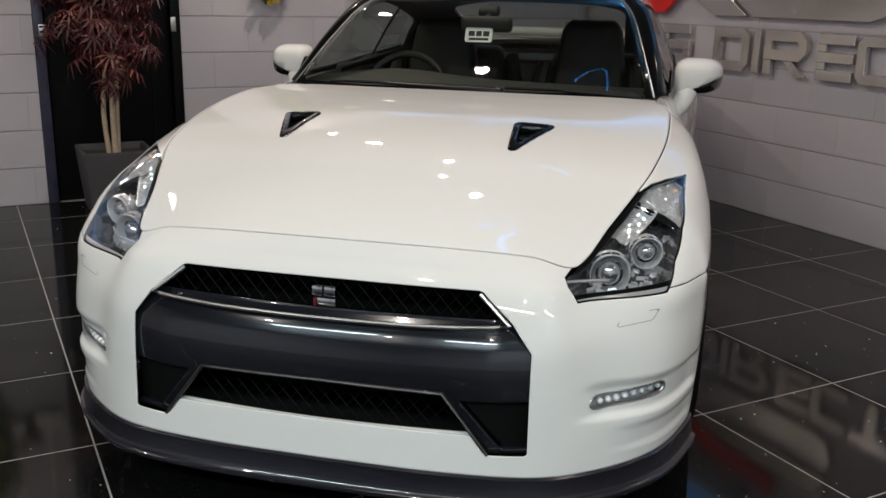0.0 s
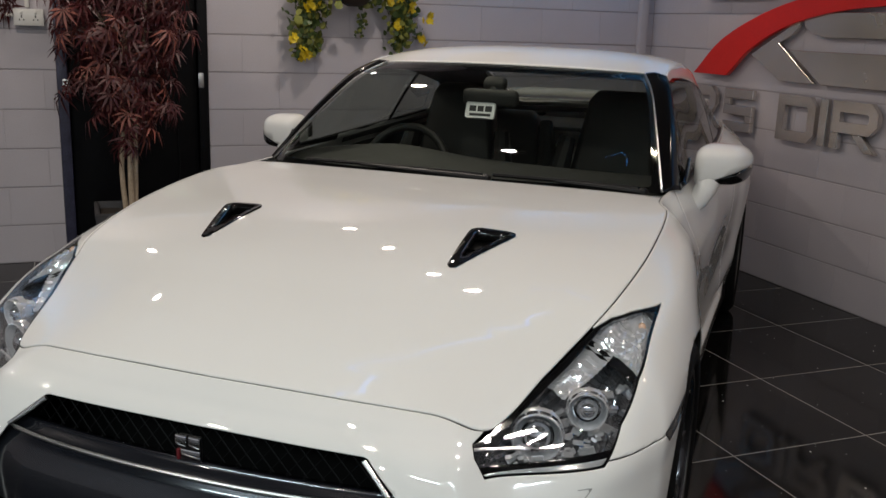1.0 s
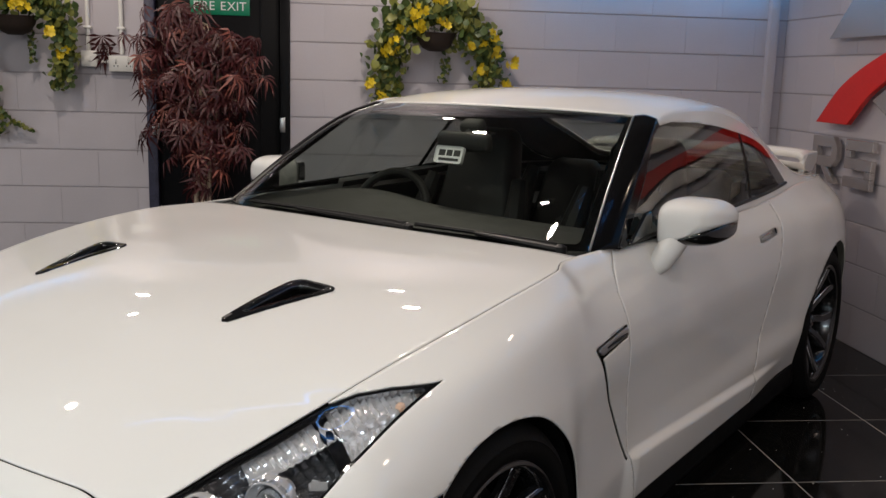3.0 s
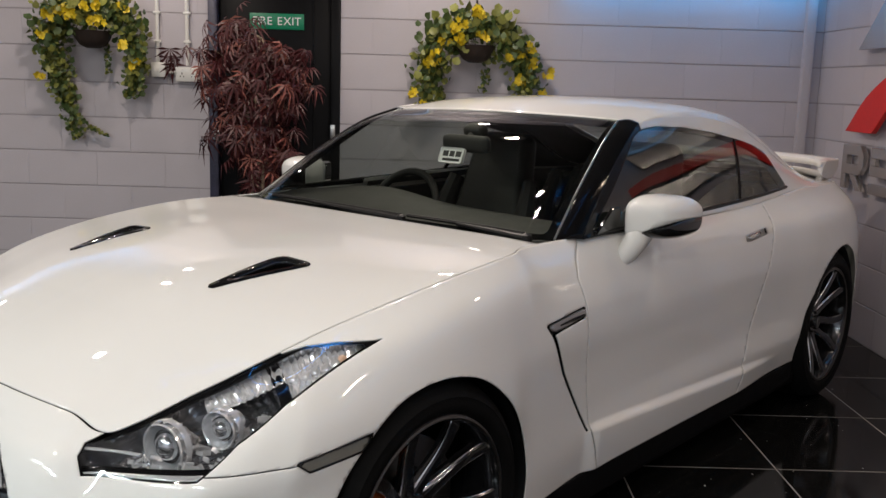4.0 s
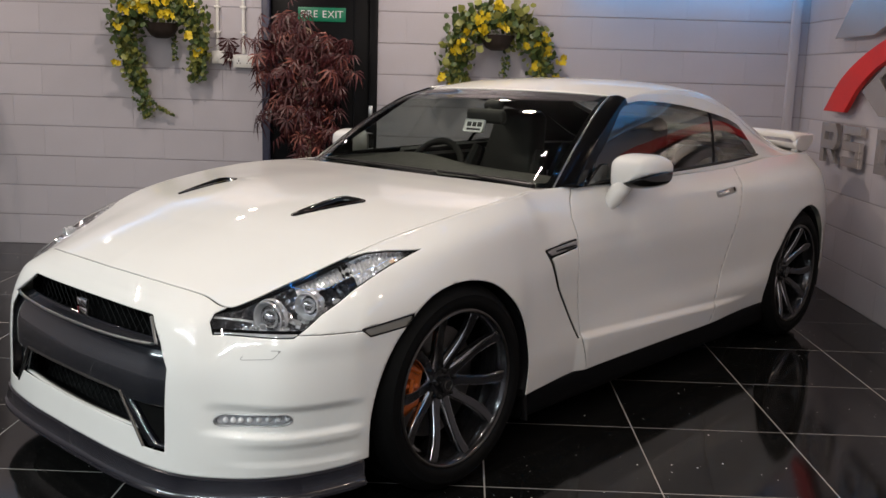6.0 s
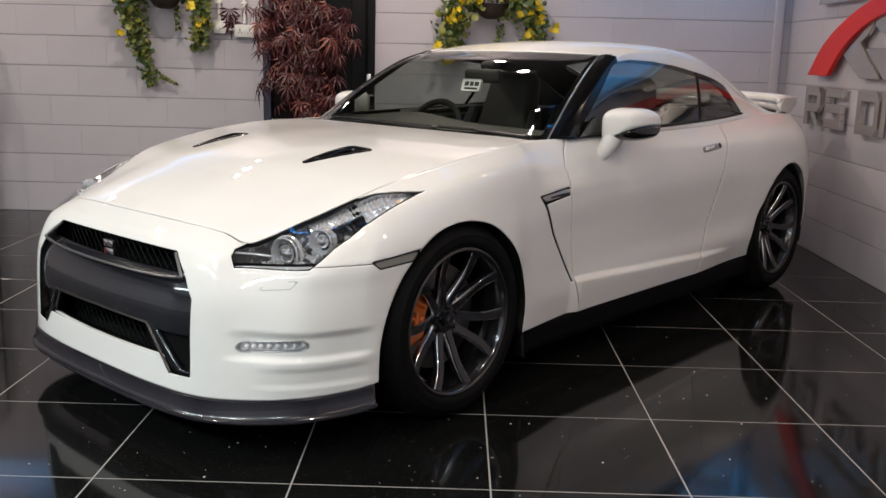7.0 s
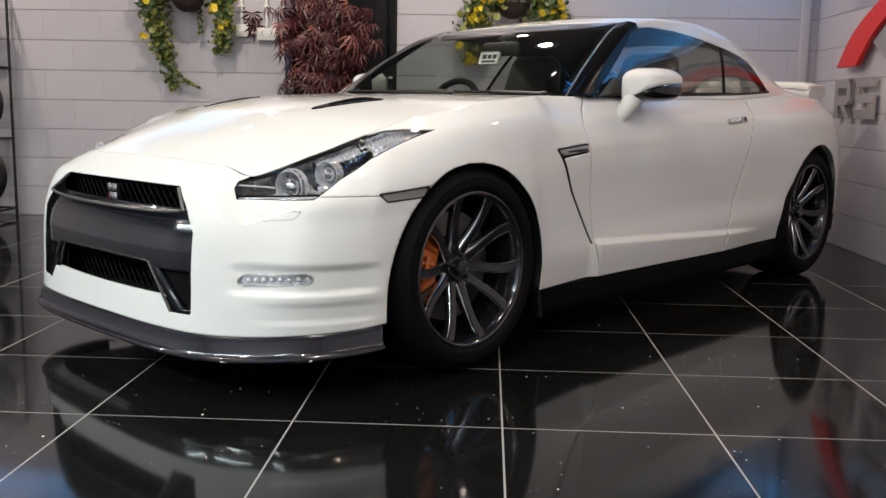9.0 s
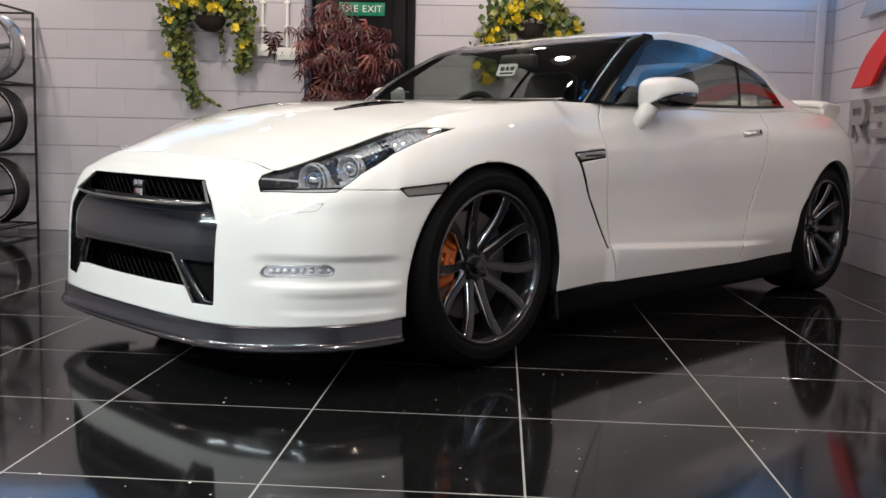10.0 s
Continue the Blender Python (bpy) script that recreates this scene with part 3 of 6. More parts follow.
RC = [(0, 1.33, 1.303), (0, 1.6, 1.353), (0, 1.85, 1.368), (0, 2.1, 1.354), (0, 2.35, 1.318), (0, 2.6, 1.260), (0, 2.85, 1.188), (0, 3.1, 1.103), (0, 3.35, 1.01)]
R1 = [(.25, 1.333, 1.301), (.25, 1.6, 1.350), (.25, 1.85, 1.364), (.25, 2.1, 1.349), (.25, 2.35, 1.312), (.25, 2.6, 1.254), (.25, 2.85, 1.182), (.25, 3.1, 1.098), (.25, 3.35, 1.008)]
R2 = [(.46, 1.337, 1.295), (.47, 1.6, 1.338), (.475, 1.85, 1.348), (.475, 2.1, 1.326), (.475, 2.35, 1.284), (.475, 2.6, 1.222), (.48, 2.85, 1.148), (.48, 3.1, 1.070), (.47, 3.35, 1.0)]
R3 = [(.57, 1.339, 1.288), (.582, 1.6, 1.324), (.59, 1.85, 1.325), (.59, 2.1, 1.300), (.592, 2.35, 1.235), (.597, 2.6, 1.158), (.6, 2.85, 1.08), (.595, 3.1, 1.022), (.56, 3.35, .993)]
roof_m = sheet(surface([RC, R1, R2, R3, T[2:]], np.linspace(0, 8, 100), np.linspace(0, 4, 40)))
if normals(roof_m)[40 * 20 + 5][2] < 0:
    roof_m = (roof_m[0], [tuple(reversed(f)) for f in roof_m[1]])
REAR = [(-.1, 2.42), (.47, 2.46), (.50, 2.52), (.47, 3.2), (.44, 3.24), (-.1, 3.27)]
rear = lambda m: inside(m[0][:, :2], REAR)
rear_glass = clip(roof_m, rear(roof_m) - .004)
roof_m = clip(roof_m, -rear(roof_m))
part("roof", joined(roof_m[:2], mirrored(roof_m[:2])), PAINT, car, "pearl white curved roof", .004)
for m in (pillar_c, mirrored(pillar_c)):
    part("rear_pillar", m, PAINT, car, "", .004)
for m in (pillar_a, mirrored(pillar_a)):
    part("window_frame", m, PILLAR_BLACK, car, "gloss black window frame", .004)
for f in (lambda m: m, mirrored):
    part("door_window", f(door_win), SIDE_GLASS, car, "tinted side window")
    part("quarter_window", f(quarter_win), REAR_GLASS, car, "tinted rear side window")
    part("middle_pillar", f(b_strip), SKIRT_BLACK, car, "", .004)
part("rear_window", joined(rear_glass, mirrored(rear_glass)), SIDE_GLASS, car, "tinted rear window")

# windscreen and front pillars
W0 = [(0, .618, .938), (.4, .632, .940), (.60, .662, .943), (.711, .716, .944)]
W1 = [(0, .86, 1.082), (.38, .871, 1.083), (.572, .896, 1.093), (.652, .942, 1.095)]
W2 = [(0, 1.10, 1.216), (.35, 1.109, 1.217), (.522, 1.131, 1.226), (.594, 1.158, 1.226)]
W3 = [(0, 1.328, 1.300), (.32, 1.333, 1.297), (.472, 1.34, 1.295), (.532, 1.345, 1.293)]
ws = sheet(surface([W0, W1, W2, W3], np.linspace(0, 3, 40), np.linspace(0, 3, 40)))
if normals(ws)[800][1] > 0:
    ws = (ws[0], [tuple(reversed(f)) for f in ws[1]])
ws_uv = np.stack(np.meshgrid(np.linspace(0, 3, 40), np.linspace(0, 3, 40), indexing="ij"), -1).reshape(-1, 2)
ws_uv = ws_uv if abs(ws[0][39, 0]) > .3 else ws_uv[:, ::-1]
across, along_ws = ws_uv[:, 1], ws_uv[:, 0]
crown = .010 * (1 - (np.clip(across - 2.15, 0, .85) / .85) ** 2) * np.clip((3 - along_ws) * 1.6, 0, 1) * np.clip(along_ws * 1.6, 0, 1)
ws = (ws[0] + normals(ws) * crown[:, None], ws[1])  # the glass rolls down to its side edges
part("windscreen", joined(ws, mirrored(ws)), SCREEN, car, "raked windscreen")
frit = clip(ws, np.maximum(np.maximum((across - 2.70) * .2, (along_ws - 2.86) * .3), (.10 - along_ws) * .3))
frit = (frit[0] - normals(frit) * .003, frit[1])
part("windscreen_border", joined(frit, mirrored(frit)), GLOSS_BLACK, car, "black printed windscreen border")
edge_in = [(W0[3]), W1[3], W2[3], W3[3]]
edge_mid = [(.740, .752, .950), (.686, .985, 1.114), (.627, 1.190, 1.239), (.573, 1.345, 1.297)]
edge_out = [(.76, .80, .946), (.700, 1.04, 1.128), (.652, 1.23, 1.242), (.616, 1.345, 1.286)]
pil = sheet(surface([edge_in, edge_mid, edge_out], np.linspace(0, 3, 40), np.linspace(0, 2, 12)))
if normals(pil)[200][0] < 0:
    pil = (pil[0], [tuple(reversed(f)) for f in pil[1]])
for m in (pil, mirrored(pil)):
    part("front_pillar", m, PILLAR_BLACK, car, "gloss black front pillar", .004)

# under body
part("floor_pan", box(-.70, .70, -.70, 3.4, .16, .24, .02), SATIN_BLACK, car, "black underbody")

# ---- car details ----
def offset(mesh, d):
    n = mesh[3] / np.linalg.norm(mesh[3], axis=1, keepdims=True) if len(mesh) > 3 else normals(mesh)
    return (mesh[0] + n * d, mesh[1], *mesh[2:])


flip = Matrix.Diagonal((-1, 1, 1, 1))


def sided(bm, s):
    """The mesh as it is for the near side, mirrored for the far side."""
    if isinstance(bm, tuple):
        return bm if s > 0 else mirrored(bm)
    if s < 0:
        bm.transform(flip)
        bmesh.ops.reverse_faces(bm, faces=bm.faces)
    return bm


def rail(points, n):
    return spline(np.array(points, float), np.linspace(0, len(points) - 1, n))


SEAM = mat("seam_grey", (.30, .30, .29), .5, 0, .05, 20, 200, 0)
MARKER_SMOKE = mat("marker_smoke", (.19, .185, .165), .15, 0, .1, 30, 200, 0, coat=1.0)
MESH_WIRE = mat("mesh_wire", (0.0045, 0.0045, 0.005), 0.5, 0.0, 0.1, 12, 300, 0, spec=0.10)
LED_WHITE = mat("led_cell_white", (0.78, 0.78, 0.80), 0.2, 0.2, 0.03, 20, 200, 0, coat=0.6)
# splitter under the bumper
base = rail(A, 401)[:116]
tang = np.gradient(base, axis=0)
out = np.stack([tang[:, 1], -tang[:, 0], 0 * tang[:, 0]], -1)
out[0] = (0, -1, 0)
out /= np.linalg.norm(out, axis=1, keepdims=True)
rows = []
for o, z in ((-.03, 0), (.002, 0), (.007, -.005), (.010, -.048), (.014, -.058), (.022, -.064), (.023, -.071), (.019, -.077), (-.06, -.079)):
    rows.append(base + out * o + np.array((0, 0, z)) * (1 + 0 * base[:, :1]))
lip = sheet(np.stack(rows, 1))
if normals(lip)[len(lip[0]) // 2][1] > 0:
    lip = (lip[0], [tuple(reversed(f)) for f in lip[1]])
part("splitter", joined(lip, mirrored(lip)), LIP, car, "dark purple-grey gloss front splitter", .003)

# sills, arches, under-tray
for s in (1, -1):
    sill = sheet(surface([[(x + dx, y, z) for x, y, z in ((.858, .385, .252), (.836, .79, .247), (.834, 1.25, .247), (.839, 1.75, .247), (.85, 2.15, .252), (.862, 2.365, .258))] for dx, z in ((0, 0),)][0:1] * 1 +
                 [[(.850, .385, .20), (.838, .79, .195), (.838, 1.25, .195), (.842, 1.75, .195), (.852, 2.15, .20), (.862, 2.365, .205)],
                  [(.835, .385, .145), (.825, .79, .14), (.825, 1.25, .14), (.829, 1.75, .14), (.838, 2.15, .145), (.848, 2.365, .15)],
                  [(.74, .385, .14), (.74, .79, .135), (.74, 1.25, .135), (.74, 1.75, .135), (.74, 2.15, .14), (.74, 2.365, .145)]], np.linspace(0, 5, 40), np.linspace(0, 3, 16)))
    part("side_skirt", sided(sill, s), SKIRT_BLACK, car, "black side skirt", .004)
    for a, x0 in ((ARCH_F, .60), (ARCH_R, .58)):
        arc = [(a[0] + (a[2] + .012) * math.cos(t), a[1] + (a[2] + .012) * math.sin(t)) for t in np.linspace(-.25, math.pi + .25, 40)]
        g = np.array([[(x, y, max(z, .2)) for x in (x0, .70, .80, .872)] for y, z in arc])
        part("wheel_arch_liner", sided(sheet(g), s), SATIN_BLACK, car, "black wheel arch liner", .003)
        gm = np.array([[(x0, y, z), (x0, a[0], .34)] for y, z in arc])
        part("wheel_arch_wall", sided(sheet(gm), s), SATIN_BLACK, car, "", .003)
    flap = prism([(.372, .262), (.398, .262), (.415, .13), (.392, .14)], .16, Matrix(((0, 1, 0, .70), (1, 0, 0, 0), (0, 0, 1, 0), (0, 0, 0, 1))), .003)
    part("mud_flap", sided(flap, s), SATIN_BLACK, car, "black rubber mud flap")

# grille opening: cavity, mesh, grey bar and badge
cav = np.array([[(sx, y, z) for sx, z in ((-.53, .665), (-.53, .265), (.53, .265), (.53, .665), (-.53, .665))] for y in (-.745, -.60)])
part("grille_cavity", sheet(cav), MESH_BLACK, car, "black grille cavity", .003)
part("radiator", box(-.53, .53, -.61, -.59, .26, .67), MESH_BLACK, car, "black radiator behind the grille")
for z0, z1, y0, half in ((.545, .655, -.775, .44), (.30, .45, -.80, .40)):
    wires = bmesh.new()
    h = z1 - z0
    n = int(2 * half / .038)
    for k in range(-4, n + 4):
        for sgn in (1, -1):
            xa = -half + k * .038
            xb = xa + h * .9 * 1.0
            pa, pb = (xa, z0), (xb, z1)
            if sgn < 0:
                pa, pb = (xa, z1), (xb, z0)
            if -half < (xa + xb) / 2 < half:
                tube([(pa[0], y0 + .10 * pa[0] ** 2, pa[1]), (pb[0], y0 + .10 * pb[0] ** 2, pb[1])], .0013, 5, wires)
    part("grille_mesh", wires, MESH_WIRE, car, "black diamond mesh grille")

xs, zs = np.linspace(0, .526, 90), np.linspace(.272, .60, 60)
face_y = lambda x, z: np.interp(z, [.27, .33, .40, .44, .47, .49, .51, .53, .55, .57, .59], [-.876, -.8805, -.8840, -.8848, -.8840, -.8818, -.8775, -.8705, -.8605, -.8465, -.826]) + .165 * x ** 2 + .014 * step(x, .40, .52)
gx, gz = np.meshgrid(xs, zs, indexing="ij")
bar = sheet(np.stack([gx, face_y(gx, gz), gz], -1))
if normals(bar)[2000][1] > 0:
    bar = (bar[0], [tuple(reversed(f)) for f in bar[1]])
BAR = [(-.1, .59), (.452, .59), (.476, .575), (.523, .525), (.523, .412), (.345, .412), (.446, .287), (.523, .287), (.523, .277), (.418, .277), (.306, .427), (-.1, .432)]
bar = clip(bar, inside(xz(bar), BAR))
part("bumper_bar", joined(bar, mirrored(bar)), GREY_PAINT, car, "dark grey gloss bar across the grille", .03)
top_lip = [(x, -.868 + .165 * x * x + .03 * max(0, abs(x) - .40), .578 + .012 * (x / .46) ** 4) for x in np.linspace(-.455, .455, 40)]
frame_pts = [(-.378, -.800, .648)] + top_lip + [(.378, -.800, .648)]
part("grille_trim", tube(frame_pts, .0050, 8), SATIN_CHROME, car, "satin chrome strip round the grille")
shelf = sheet(np.array([[(x, y, z), (x * .97, -.77, z - .035)] for x, y, z in top_lip]))
part("grille_shelf", shelf, GREY_PAINT, car, "", .003)
edge = [(-.418, -.862, .279), (-.306, -.871, .427), (-.15, -.881, .43), (0, -.884, .432), (.15, -.881, .43), (.306, -.871, .427), (.418, -.862, .279)]
part("mouth_trim", tube([edge[0], *[tuple(p) for p in rail(edge[1:6], 20)], edge[6]], .0048, 8), IRON, car, "grey edge strip")
for s in (1, -1):
    duct_x, duct_z = np.meshgrid(np.linspace(.33, .5215, 24), np.linspace(.279, .425, 16), indexing="ij")
    duct = sheet(np.stack([duct_x, face_y(duct_x, duct_z) + .020, duct_z], -1))
    duct = duct if normals(duct)[100][1] < 0 else (duct[0], [tuple(reversed(f)) for f in duct[1]])
    duct = clip(duct, duct[0][:, 0] - .345 - (.415 - duct[0][:, 2]) * .80)
    part("duct_panel", sided(duct, s), MESH_BLACK, car, "black corner duct panel", .003)
ledge = sheet(np.array([[(x, -.872 + .165 * x * x, .322), (x, -.862 + .165 * x * x, .323), (x, -.835 + .165 * x * x, .312)] for x in np.linspace(-.39, .39, 30)]))
part("mouth_ledge", ledge, PAINT, car, "white ledge under the lower grille", .004)
badge = part("badge", box(-.027, .027, -.820, -.812, .586, .640, .004), SATIN_BLACK, car, "chrome and red badge on the grille")
part("badge_bar", box(-.030, -.003, -.828, -.82, .617, .640, .003), CHROME, badge)
part("badge_bar", box(.001, .030, -.828, -.82, .617, .640, .003), CHROME, badge)
part("badge_inlay", box(-.0265, -.019, -.8285, -.82, .588, .611, .002), BADGE_RED, badge, "red enamel inlay")
part("badge_mark", box(-.017, .030, -.828, -.82, .586, .613, .003), CHROME, badge)


# headlamps
def rim_wall(mesh, d0, d1):
    """The wall between two depths below the rim of a sheet."""
    count = {}
    for f in mesh[1]:
        for a, b in zip(f, f[1:] + f[:1]):
            k = (min(a, b), max(a, b))
            count[k] = count.get(k, []) + [(a, b)]
    rim_e = [e[0] for e in count.values() if len(e) == 1]
    n = len(mesh[0])
    return np.concatenate([offset(mesh, -d0)[0], offset(mesh, -d1)[0]]), [(b, a, a + n, b + n) for a, b in rim_e]


def under_lens(x, y, z, d):
    """A place d below the lens, nearest to the one given."""
    near = int(np.argmin(((lamp_sheet[0] - (x, y, z)) ** 2).sum(1)))
    return offset(lamp_sheet, -d)[0][near]


def ripple(mesh, d, depth, ku, kv):
    """A sheet sunk by d and pressed into small facets."""
    low = offset(mesh, -d)
    w = np.abs((mesh[2][:, 0] * ku / 12) % 1 - .5) + np.abs((mesh[2][:, 1] * kv / 12) % 1 - .5)
    return low[0] + mesh[3] * ((w - .5) * depth)[:, None], low[1]


along = lambda m: m[0][:, 1] + .45 * (m[0][:, 0] - .78)     # from the nose of the lamp to its tip


lamp_sheet_gap = lambda m: lamp_d(m) - .0055


def headlamp(s):
    lamp = part("headlamp", sided(ripple(lamp_sheet, .085, .012, 84, 42), s), LAMP_BODY, car, "clear headlamp with twin projectors and chrome reflectors", .003)
    part("lens", sided(offset(lamp_sheet, .001), s), LENS, lamp).visible_shadow = False
    rim = clip(lamp_sheet, .0055 - lamp_d(lamp_sheet))
    part("lens_border", sided(offset(rim, -.003), s), GLOSS_BLACK, lamp, "black lens border")
    part("bezel", sided(rim_wall(lamp_sheet, .004, .086), s), LAMP_BODY, lamp, "silver inner wall")
    edge = clip(lamp_sheet, lamp_sheet[2][:, 1] - np.interp(lamp_sheet[2][:, 0], [3, 3.4, 4.6, 5.2, 5.8, 6.4], [5.72, 5.84, 5.88, 5.90, 5.90, 5.92]))
    part("inner_cover", sided(offset(edge, -.006), s), GLOSS_BLACK, lamp, "gloss black inner cover", .003)
    low = clip(lamp_sheet, .625 + .06 * (lamp_sheet[0][:, 0] - .606) + .024 - lamp_sheet[0][:, 2])
    part("lower_shroud", sided(offset(low, -.016), s), GLOSS_BLACK, lamp, "gloss black lower shroud", .003)
    foot = clip(lamp_sheet, .625 + .06 * (lamp_sheet[0][:, 0] - .606) + .0115 - lamp_sheet[0][:, 2])
    foot = clip(foot, lamp_sheet_gap(foot))
    part("chrome_foot", sided(offset(foot, -.007), s), REFLECTOR, lamp, "bright line along the bottom edge", .003)
    ridge = clip(lamp_sheet, .0016 - np.abs(.625 + .06 * (lamp_sheet[0][:, 0] - .606) + .036 - .10 * (lamp_sheet[0][:, 0] - .70) - lamp_sheet[0][:, 2]))
    ridge = clip(ridge, .665 - ridge[0][:, 0])
    part("chrome_ridge", sided(offset(ridge, -.008), s), REFLECTOR, lamp, "bright chrome ridge", .005)
    mid = clip(lamp_sheet, .016 - np.abs(along(lamp_sheet) + .395))
    part("divider", sided(offset(mid, -.022), s), GLOSS_BLACK, lamp, "dark divider", .003)
    for (x, y, z), r in (((.654, -.570, .660), .046), ((.738, -.498, .700), .037)):
        ax = pose(x * s, y, z, 4, 0, 14 * s)
        bowl = lathe([(-.026, r * 1.12), (-.030, r * 1.08), (-.028, r * 1.02), (-.010, r * .94), (.010, r * .80), (.026, r * .62), (.030, r * .4), (.031, .001)], 48, "y")
        bowl.transform(ax)
        pr = part("projector", bowl, REFLECTOR, lamp, "chrome projector bowl")
        back = lathe([(-.006, r * .90), (-.002, r * .86), (.006, r * .70), (.008, r * .3), (.009, .001)], 40, "y")
        back.transform(ax)
        part("shutter", back, REFLECTOR, pr, "bright shutter plate")
        dome = lathe([(-.004, r * .66), (-.014, r * .64), (-.024, r * .54), (-.031, r * .36), (-.034, r * .18), (-.0345, .001)], 40, "y")
        dome.transform(ax)
        part("projector_lens", dome, BULB, pr, "clear domed lens")
        collar = lathe([(-.010, r * .78), (-.016, r * .75), (-.016, r * .67), (-.006, r * .67)], 40, "y", True)
        collar.transform(ax)
        part("collar", collar, CHROME, pr)
        for q, a_ in ((1.14, -.014),):
            halo = lathe([(a_, r * q), (a_ - .004, r * (q + .03)), (a_, r * (q + .06)), (a_ + .012, r * (q + .03))], 44, "y", True)
            halo.transform(ax)
            part("reflector_ring", halo, REFLECTOR, pr)
        for k in range(12):
            fin = box(-.002, .002, -.020, .004, r * 1.02, r * 1.16, .001, 1)
            fin.transform(ax @ pose(0, 0, 0, 0, 30 * k, 0))
            part("fin", fin, REFLECTOR, pr)
    # stepped facets deep between the projectors
    rnd = random.Random(5)
    for k in range(34):
        x = rnd.uniform(.64, .80)
        y = -.70 + (x - .62) * .95 + rnd.uniform(-.05, .16)
        p = under_lens(x, y, .66 + .25 * (x - .6), rnd.uniform(.060, .085))
        w = rnd.uniform(.008, .018)
        b = box(-w, w, -.004, .004, -w * rnd.uniform(.3, .8), w * .5, .002, 1)
        b.transform(pose(p[0] * s, p[1], p[2], rnd.uniform(-50, 10), rnd.uniform(-25, 25), (25 + rnd.uniform(-40, 40)) * s))
        part("facet", b, REFLECTOR, lamp)
    for k in range(60):
        x = rnd.uniform(.625, .80)
        y = -.715 + (x - .60) * .80 + rnd.uniform(0, .15)
        p = under_lens(x, y, .655 + .28 * (x - .6), rnd.uniform(.045, .075))
        if min(np.linalg.norm(p - (.655, -.570, .672)), np.linalg.norm(p - (.742, -.505, .706))) < .062:
            continue
        w = rnd.uniform(.004, .012)
        b = box(-w, w, -.002, .002, -w * rnd.uniform(.3, .7), w * .5, .001, 1)
        b.transform(pose(p[0] * s, p[1], p[2], rnd.uniform(-60, 20), rnd.uniform(-30, 30), (20 + rnd.uniform(-40, 40)) * s))
        part("facet", b, REFLECTOR, lamp)
    # fluted indicator reflector behind the divider, and the plain tip
    flute = clip(clip(lamp_sheet, np.maximum(along(lamp_sheet) + .38, np.minimum(along(lamp_sheet) + .56, (lamp_sheet[2][:, 1] - 5.50) * .11))), -.19 - along(lamp_sheet))
    fl = offset(flute, -.022)
    wave = .0035 * np.sin(along(flute) * 420) + .003 * np.sin(flute[2][:, 1] * 22)
    part("indicator_reflector", sided((fl[0] + flute[3] * wave[:, None], fl[1]), s), REFLECTOR, lamp, "fluted chrome indicator reflector", .003)
    tip = clip(lamp_sheet, np.minimum(along(lamp_sheet) + .185, (6.30 - lamp_sheet[2][:, 0]) * .1))
    part("lamp_tip", sided(offset(tip, -.014), s), SATIN_CHROME, lamp, "plain silver tip of the lamp", .003)
    c = under_lens(.805, -.235, .80, .020)
    part("indicator_bulb", lathe([(-.009, .003), (-.007, .007), (0, .009), (.007, .007), (.009, .003)], 16, "y"), AMBER, lamp, "amber bulb", at=pose(c[0] * s, c[1], c[2]))
    for k in range(5):
        c = under_lens(.775 + .008 * k, -.35 + .022 * k, .755 + .01 * k, .019)
        cell = lathe([(-.008, .009), (-.004, .012), (.004, .012), (.008, .008)], 14, "z")
        part("indicator_cell", cell, REFLECTOR, lamp, at=pose(c[0] * s, c[1], c[2], 30))


